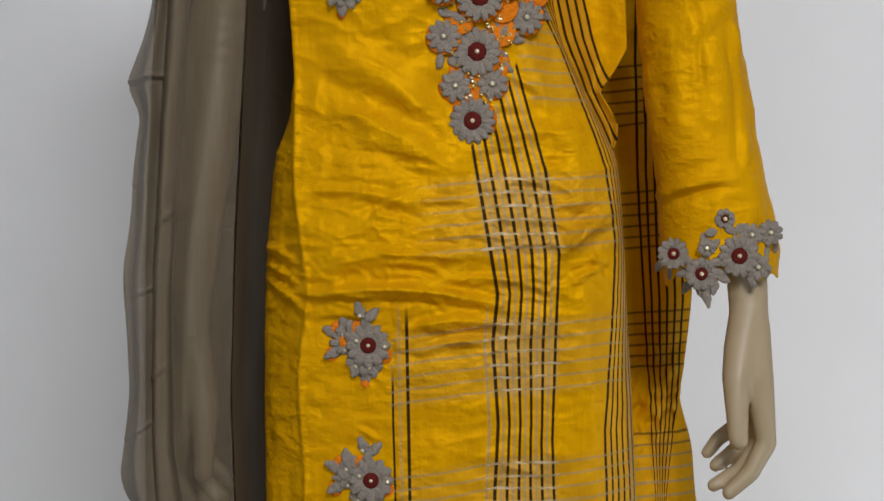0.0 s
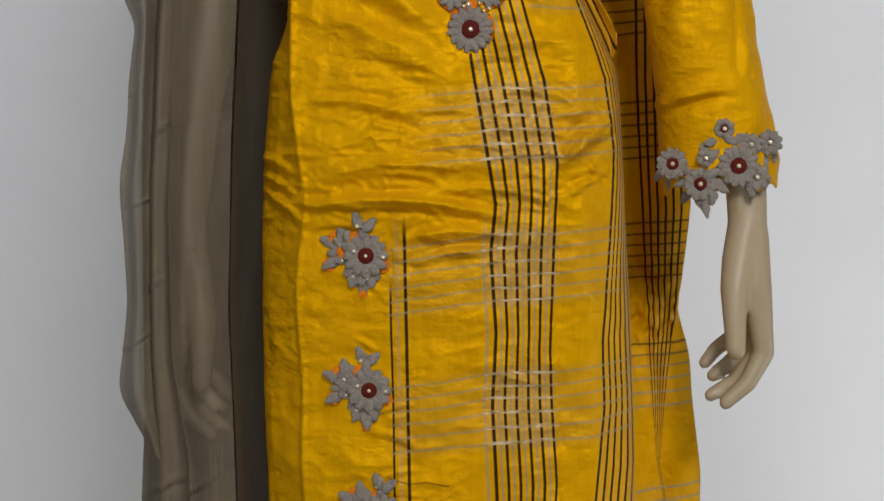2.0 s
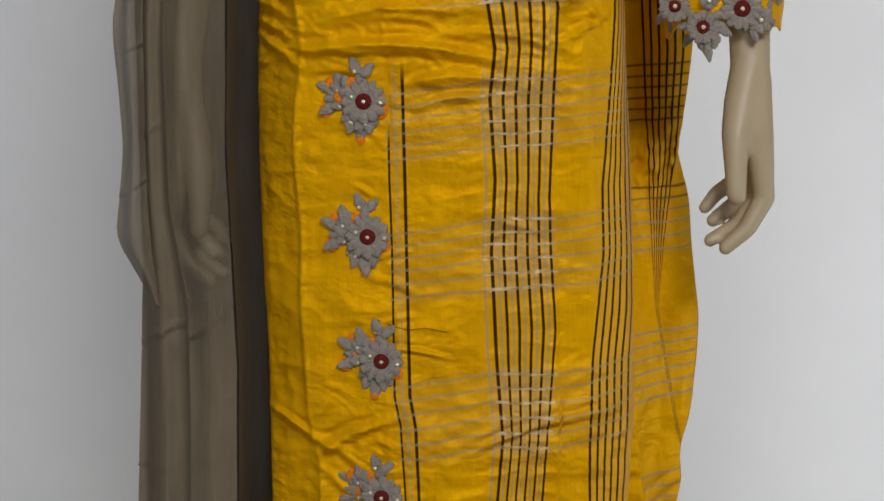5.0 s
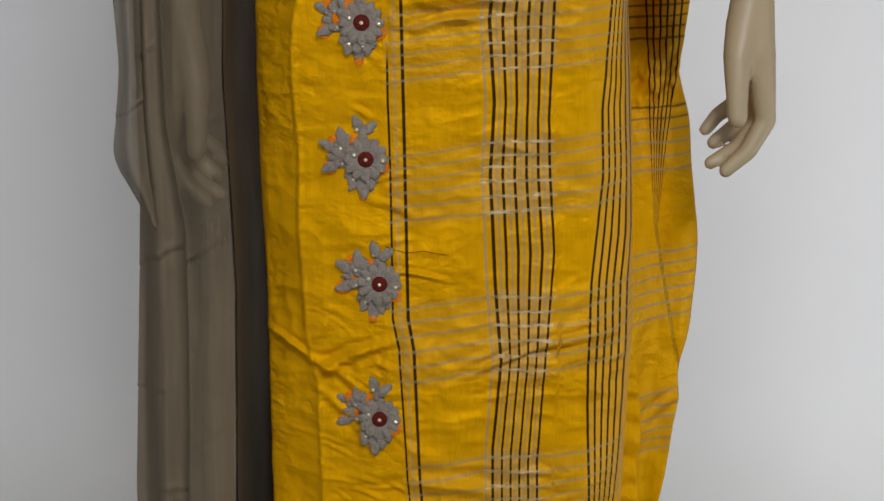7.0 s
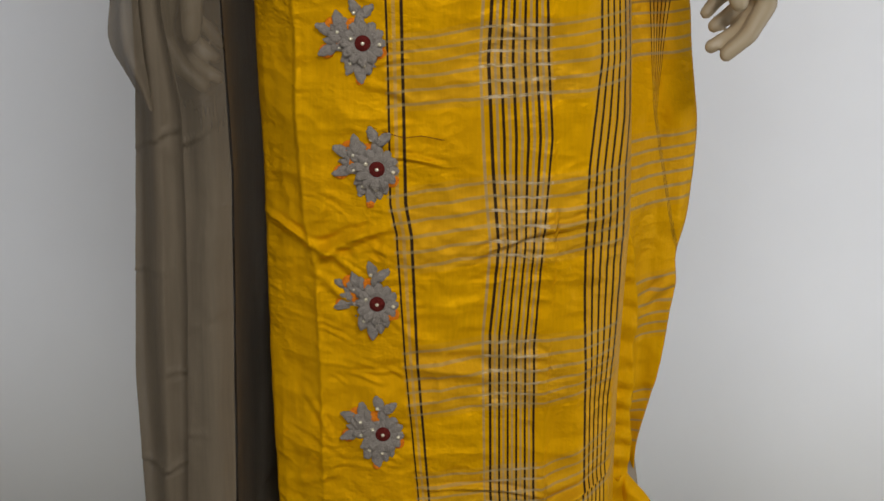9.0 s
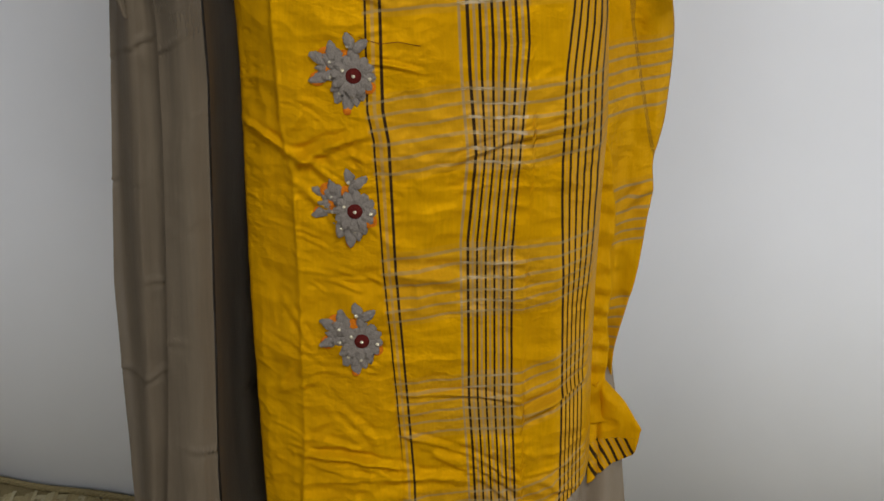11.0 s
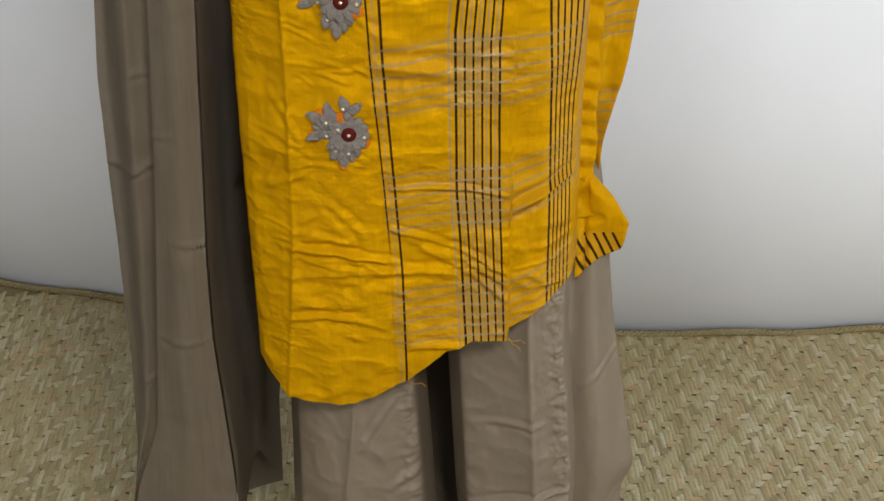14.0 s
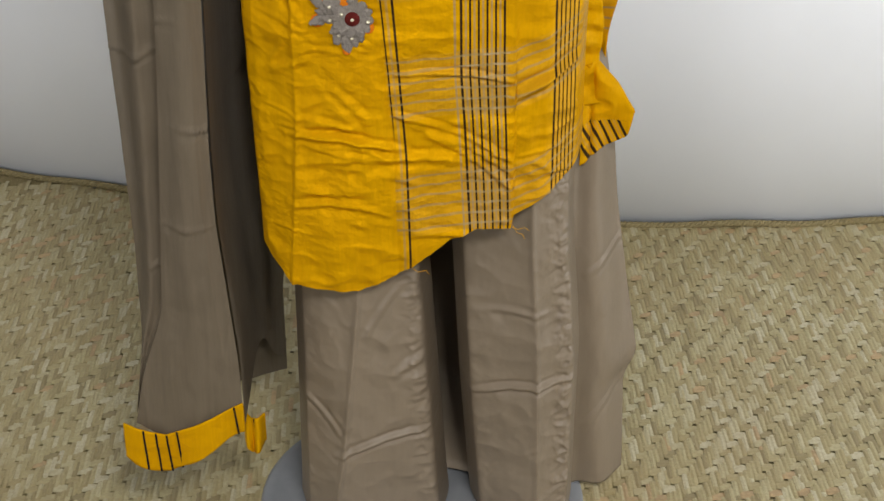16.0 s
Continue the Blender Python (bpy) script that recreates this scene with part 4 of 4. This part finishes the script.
    sheet("side_pleat", X, Y, Z, CREPE, root, "loose pleat of the wide leg", thick=0.0012)


trousers()


# ---------------------------------------------------------------- the mannequin and its base
def limb(bm, chain):
    """A chain of (x, y, z, radius) as overlapping rounded cones."""
    for a, b in zip(chain[:-1], chain[1:]):
        pa, pb = Vector(a[:3]), Vector(b[:3])
        n = max(2, int((pb - pa).length / (0.4 * min(a[3], b[3]))))
        for i in range(n + 1):
            q = i / n
            c, r = pa.lerp(pb, q), a[3] * (1 - q) + b[3] * q
            bmesh.ops.create_icosphere(bm, subdivisions=2, radius=r, matrix=Matrix.Translation(c))


def mannequin():
    bm = bmesh.new()
    for side in (1, -1):
        mx = (lambda x: x) if side > 0 else (lambda x: 0.060 - x)
        dz, dy = (0, 0) if side > 0 else (-0.032, 0.012)
        out = lambda z: 0.0 if side > 0 else -0.012 - 0.04 * min(1, max(0, (z - 1.06) / 0.2))
        for chain in (
            ((0.20, 1.56, 1.46, 0.040), (0.225, 1.54, 1.30, 0.034), (0.262, 1.515, 1.15, 0.026), (0.278, 1.505, 1.076, 0.0195), (0.279, 1.50, 1.040, 0.0185), (0.277, 1.50, 1.005, 0.021)),
            ((0.279, 1.499, 1.040, 0.0183), (0.277, 1.497, 1.005, 0.0205), (0.277, 1.495, 0.985, 0.0212), (0.283, 1.505, 0.960, 0.017)),
            ((0.281, 1.497, 1.030, 0.0175), (0.284, 1.490, 0.990, 0.0158), (0.2885, 1.488, 0.960, 0.0125), (0.2925, 1.488, 0.926, 0.0098), (0.277, 1.484, 0.899, 0.0085), (0.2575, 1.482, 0.882, 0.0070)),
            ((0.282, 1.505, 0.985, 0.017), (0.288, 1.504, 0.955, 0.012), (0.289, 1.502, 0.921, 0.0095), (0.268, 1.498, 0.899, 0.0082), (0.2455, 1.494, 0.887, 0.0066)),
            ((0.280, 1.520, 0.985, 0.016), (0.285, 1.520, 0.957, 0.012), (0.285, 1.520, 0.930, 0.0092), (0.268, 1.514, 0.915, 0.0088), (0.250, 1.51, 0.903, 0.0066)),
            ((0.278, 1.533, 0.985, 0.013), (0.280, 1.534, 0.958, 0.010), (0.276, 1.534, 0.938, 0.0090), (0.256, 1.528, 0.926, 0.0074), (0.245, 1.524, 0.913, 0.0064)),
            ((0.277, 1.497, 1.042, 0.0175), (0.270, 1.490, 1.012, 0.0165), (0.2645, 1.481, 0.985, 0.0140), (0.2635, 1.474, 0.957, 0.0110), (0.264, 1.471, 0.934, 0.0098), (0.2645, 1.470, 0.930, 0.0090)),
        ):
            limb(bm, [(mx(x) + out(z), y + dy - 0.6 * out(z), z + dz, r) for x, y, z, r in chain])
        limb(bm, [(0.01 + side * 0.075, 1.57, 0.95, 0.075), (0.02 + side * 0.07, 1.565, 0.50, 0.05), (0.03 + side * 0.065, 1.57, 0.05, 0.035), (0.03 + side * 0.065, 1.56, FLOOR + 0.042, 0.030)])
        limb(bm, [(0.03 + side * 0.065, 1.56, FLOOR + 0.042, 0.028), (0.03 + side * 0.07, 1.545, FLOOR + 0.037, 0.020)])
    limb(bm, [(-0.02, 1.57, 1.00, 0.09), (0.03, 1.57, 1.00, 0.09), (0.01, 1.58, 1.20, 0.085), (0.0, 1.57, 1.40, 0.10)])
    limb(bm, [(-0.19, 1.59, 1.46, 0.045), (0.0, 1.57, 1.49, 0.085), (0.17, 1.57, 1.48, 0.05)])
    ob = part("mannequin", bm, SKIN, None)
    r = ob.modifiers.new("skin", "REMESH")
    r.mode, r.voxel_size, r.use_smooth_shade = "VOXEL", 0.0023, True
    s = ob.modifiers.new("smooth", "SMOOTH")
    s.factor, s.iterations = 0.5, 8
    tagged(ob, "glossy beige shop mannequin standing on a grey round base", "mannequin")


mannequin()


def base_plate():
    bm = bmesh.new()
    prof = ((0.0, 0.010), (0.170, 0.010), (0.181, 0.008), (0.185, 0.004), (0.185, 0.0), (0.0, 0.0))
    rings = []
    for r, z in prof:
        rings.append([bm.verts.new((max(r, 1e-4) * math.cos(a * math.pi / 32), max(r, 1e-4) * math.sin(a * math.pi / 32), z)) for a in range(64)])
    for p, q in zip(rings[:-1], rings[1:]):
        for i in range(64):
            bm.faces.new((p[i], q[i], q[(i + 1) % 64], p[(i + 1) % 64]))
    bmesh.ops.recalc_face_normals(bm, faces=bm.faces)
    ob = part("base_plate", bm, PLATE, None)
    ob.location = (0.014, 1.55, FLOOR + 0.004)
    tagged(ob, "round grey metal base plate on the woven mat", "stand")


base_plate()


# ---------------------------------------------------------------- the mat
def straw():
    m, nt, p = material("dry_palm_straw")
    geo = nt.nodes.new("ShaderNodeNewGeometry")
    info = nt.nodes.new("ShaderNodeObjectInfo")
    rnd = M(nt, "FRACT", M(nt, "ADD", geo.outputs["Random Per Island"], info.outputs["Random"]))
    vec = coords(nt)
    ramp = nt.nodes.new("ShaderNodeValToRGB")
    nt.links.new(rnd, ramp.inputs[0])
    e = ramp.color_ramp.elements
    e[0].position, e[0].color = 0.0, (0.25, 0.205, 0.10, 1)
    e[1].position, e[1].color = 1.0, (0.50, 0.455, 0.29, 1)
    for at, c in ((0.2, (0.36, 0.30, 0.145)), (0.6, (0.41, 0.355, 0.185)), (0.85, (0.47, 0.42, 0.25)), (0.93, (0.52, 0.475, 0.32))):
        n = e.new(at)
        n.color = (*c, 1)
    fibre = noise_of(nt, vec, 260.0, 3.0)
    blotch = noise_of(nt, vec, 7.0, 3.0)
    col = mix(nt, remap(nt, fibre, 0.3, 0.7, 0, 0.35), ramp.outputs[0], (0.17, 0.13, 0.055))
    col = mix(nt, remap(nt, blotch, 0.4, 0.7, 0, 0.3), col, (0.30, 0.22, 0.10))
    put(nt, p.inputs["Base Color"], col)
    p.inputs["Roughness"].default_value = 0.55
    bump(nt, p, fibre, 0.3, 0.0008)
    return m


STRAW = straw()
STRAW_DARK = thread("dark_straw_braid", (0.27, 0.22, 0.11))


def mat_z(x, y):
    """The mat lies uneven and lifts a little where it meets the wall."""
    return FLOOR + 0.004 + 0.004 * math.sin(x * 5 + 1) * math.sin(y * 4) + 0.0


REDDISH = plain("reddish_palm_straw", (0.38, 0.27, 0.135), 0.55, 0, 200.0, 0.3, 0.2)


def strand_points(cx, cy, along_wall, length, width, rng):
    """A flat strand that arches up over its neighbours and dips at both ends."""
    jx, jy, tw = rng.uniform(-0.0005, 0.0005), rng.uniform(-0.0010, 0.0010), rng.uniform(-0.03, 0.03)
    lift, pts = rng.uniform(0, 0.0006), []
    for q in (-1.0, -0.6, 0.6, 1.0):
        for w in (-1, 0, 1):
            a, b = q * length / 2, w * width / 2 * rng.uniform(0.86, 1.0)
            px, py = (a, b) if along_wall else (b, a)
            px, py = px - tw * py, py + tw * px
            x, y = cx + jx + px, cy + jy + py
            y = min(y, bow(x) - 0.008)
            h = (0.0016 if abs(q) < 0.9 else 0.0003) + (0.0005 if w == 0 else 0.0) + lift
            pts.append((x, y, mat_z(x, y) + h))
    return pts


STRAND_FACES = [(a * 3 + c, a * 3 + c + 1, a * 3 + c + 4, a * 3 + c + 3) for a in range(3) for c in range(2)]


def woven_mat():
    rng = random.Random(11)
    root = at_origin("woven_mat", "woven palm straw mat with a braided edge on the floor", "mat")
    px, py = 0.0056, 0.0165
    joined = {0: ([], []), 1: ([], [])}
    singles = 0
    red_rows = {j for j in range(90) if rng.random() < 0.12}
    for j in range(78):
        for i in range(380):
            k = (i - 2 * j) % 6
            if k in (0, 2):
                continue
            gx, gy = -1.05 + i * px, 1.10 + j * py
            gy += 0.05 * gx
            weft = k == 1
            if not weft:
                gy += (k - 4) * py * 0.32
            if gy - 0.01 > bow(gx) - 0.008:
                continue
            pts = strand_points(gx, gy, weft, 3.7 * px if weft else 2.3 * py, py * 0.95 if weft else px * 1.12, rng)
            if not weft:
                pts = [(a, b, c + 0.0005) for a, b, c in pts]
            red = 1 if (weft and j in red_rows and rng.random() < 0.6) or rng.random() < 0.012 else 0
            if singles < 300 and 0.27 < gx < 0.60 and 1.52 < gy < 1.95:
                me = bpy.data.meshes.new("strand")
                me.from_pydata(pts, [], STRAND_FACES)
                me.materials.append(REDDISH if red else STRAW)
                ob = new("strand", me)
                ob.parent = root
                singles += 1
                continue
            verts, faces = joined[red]
            b = len(verts)
            verts.extend(pts)
            faces.extend(tuple(b + n for n in f) for f in STRAND_FACES)
    for red, (verts, faces) in joined.items():
        me = bpy.data.meshes.new("plaiting")
        me.from_pydata(verts, [], faces)
        me.materials.append(REDDISH if red else STRAW)
        ob = new("plaiting", me)
        ob.parent = root
        tagged(ob, "reddish straw plaiting" if red else "greenish yellow straw plaiting", kind="stuff")
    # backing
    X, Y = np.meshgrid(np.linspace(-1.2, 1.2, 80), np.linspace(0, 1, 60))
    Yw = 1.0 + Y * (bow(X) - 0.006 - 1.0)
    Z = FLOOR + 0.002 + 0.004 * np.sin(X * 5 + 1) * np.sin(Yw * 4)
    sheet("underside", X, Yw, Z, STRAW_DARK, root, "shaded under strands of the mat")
    # braided edge along the wall
    for n, ph in enumerate((0.0, 2.1, 4.2)):
        cu = bpy.data.curves.new("braid", "CURVE")
        cu.dimensions, cu.bevel_depth, cu.bevel_resolution = "3D", 0.0028, 2
        sp = cu.splines.new("POLY")
        xs = np.arange(-1.1, 1.15, 0.004)
        sp.points.add(len(xs) - 1)
        for i, x in enumerate(xs):
            sp.points[i].co = (x, bow(x) - 0.010 + 0.003 * math.sin(x * 260 + ph), FLOOR + 0.009 + 0.003 * math.cos(x * 260 + ph) + 0.003 * math.sin(x * 23) * math.sin(x * 9), 1)
        c = new("braid", cu)
        cu.materials.append(STRAW_DARK)
        c.parent = root


woven_mat()
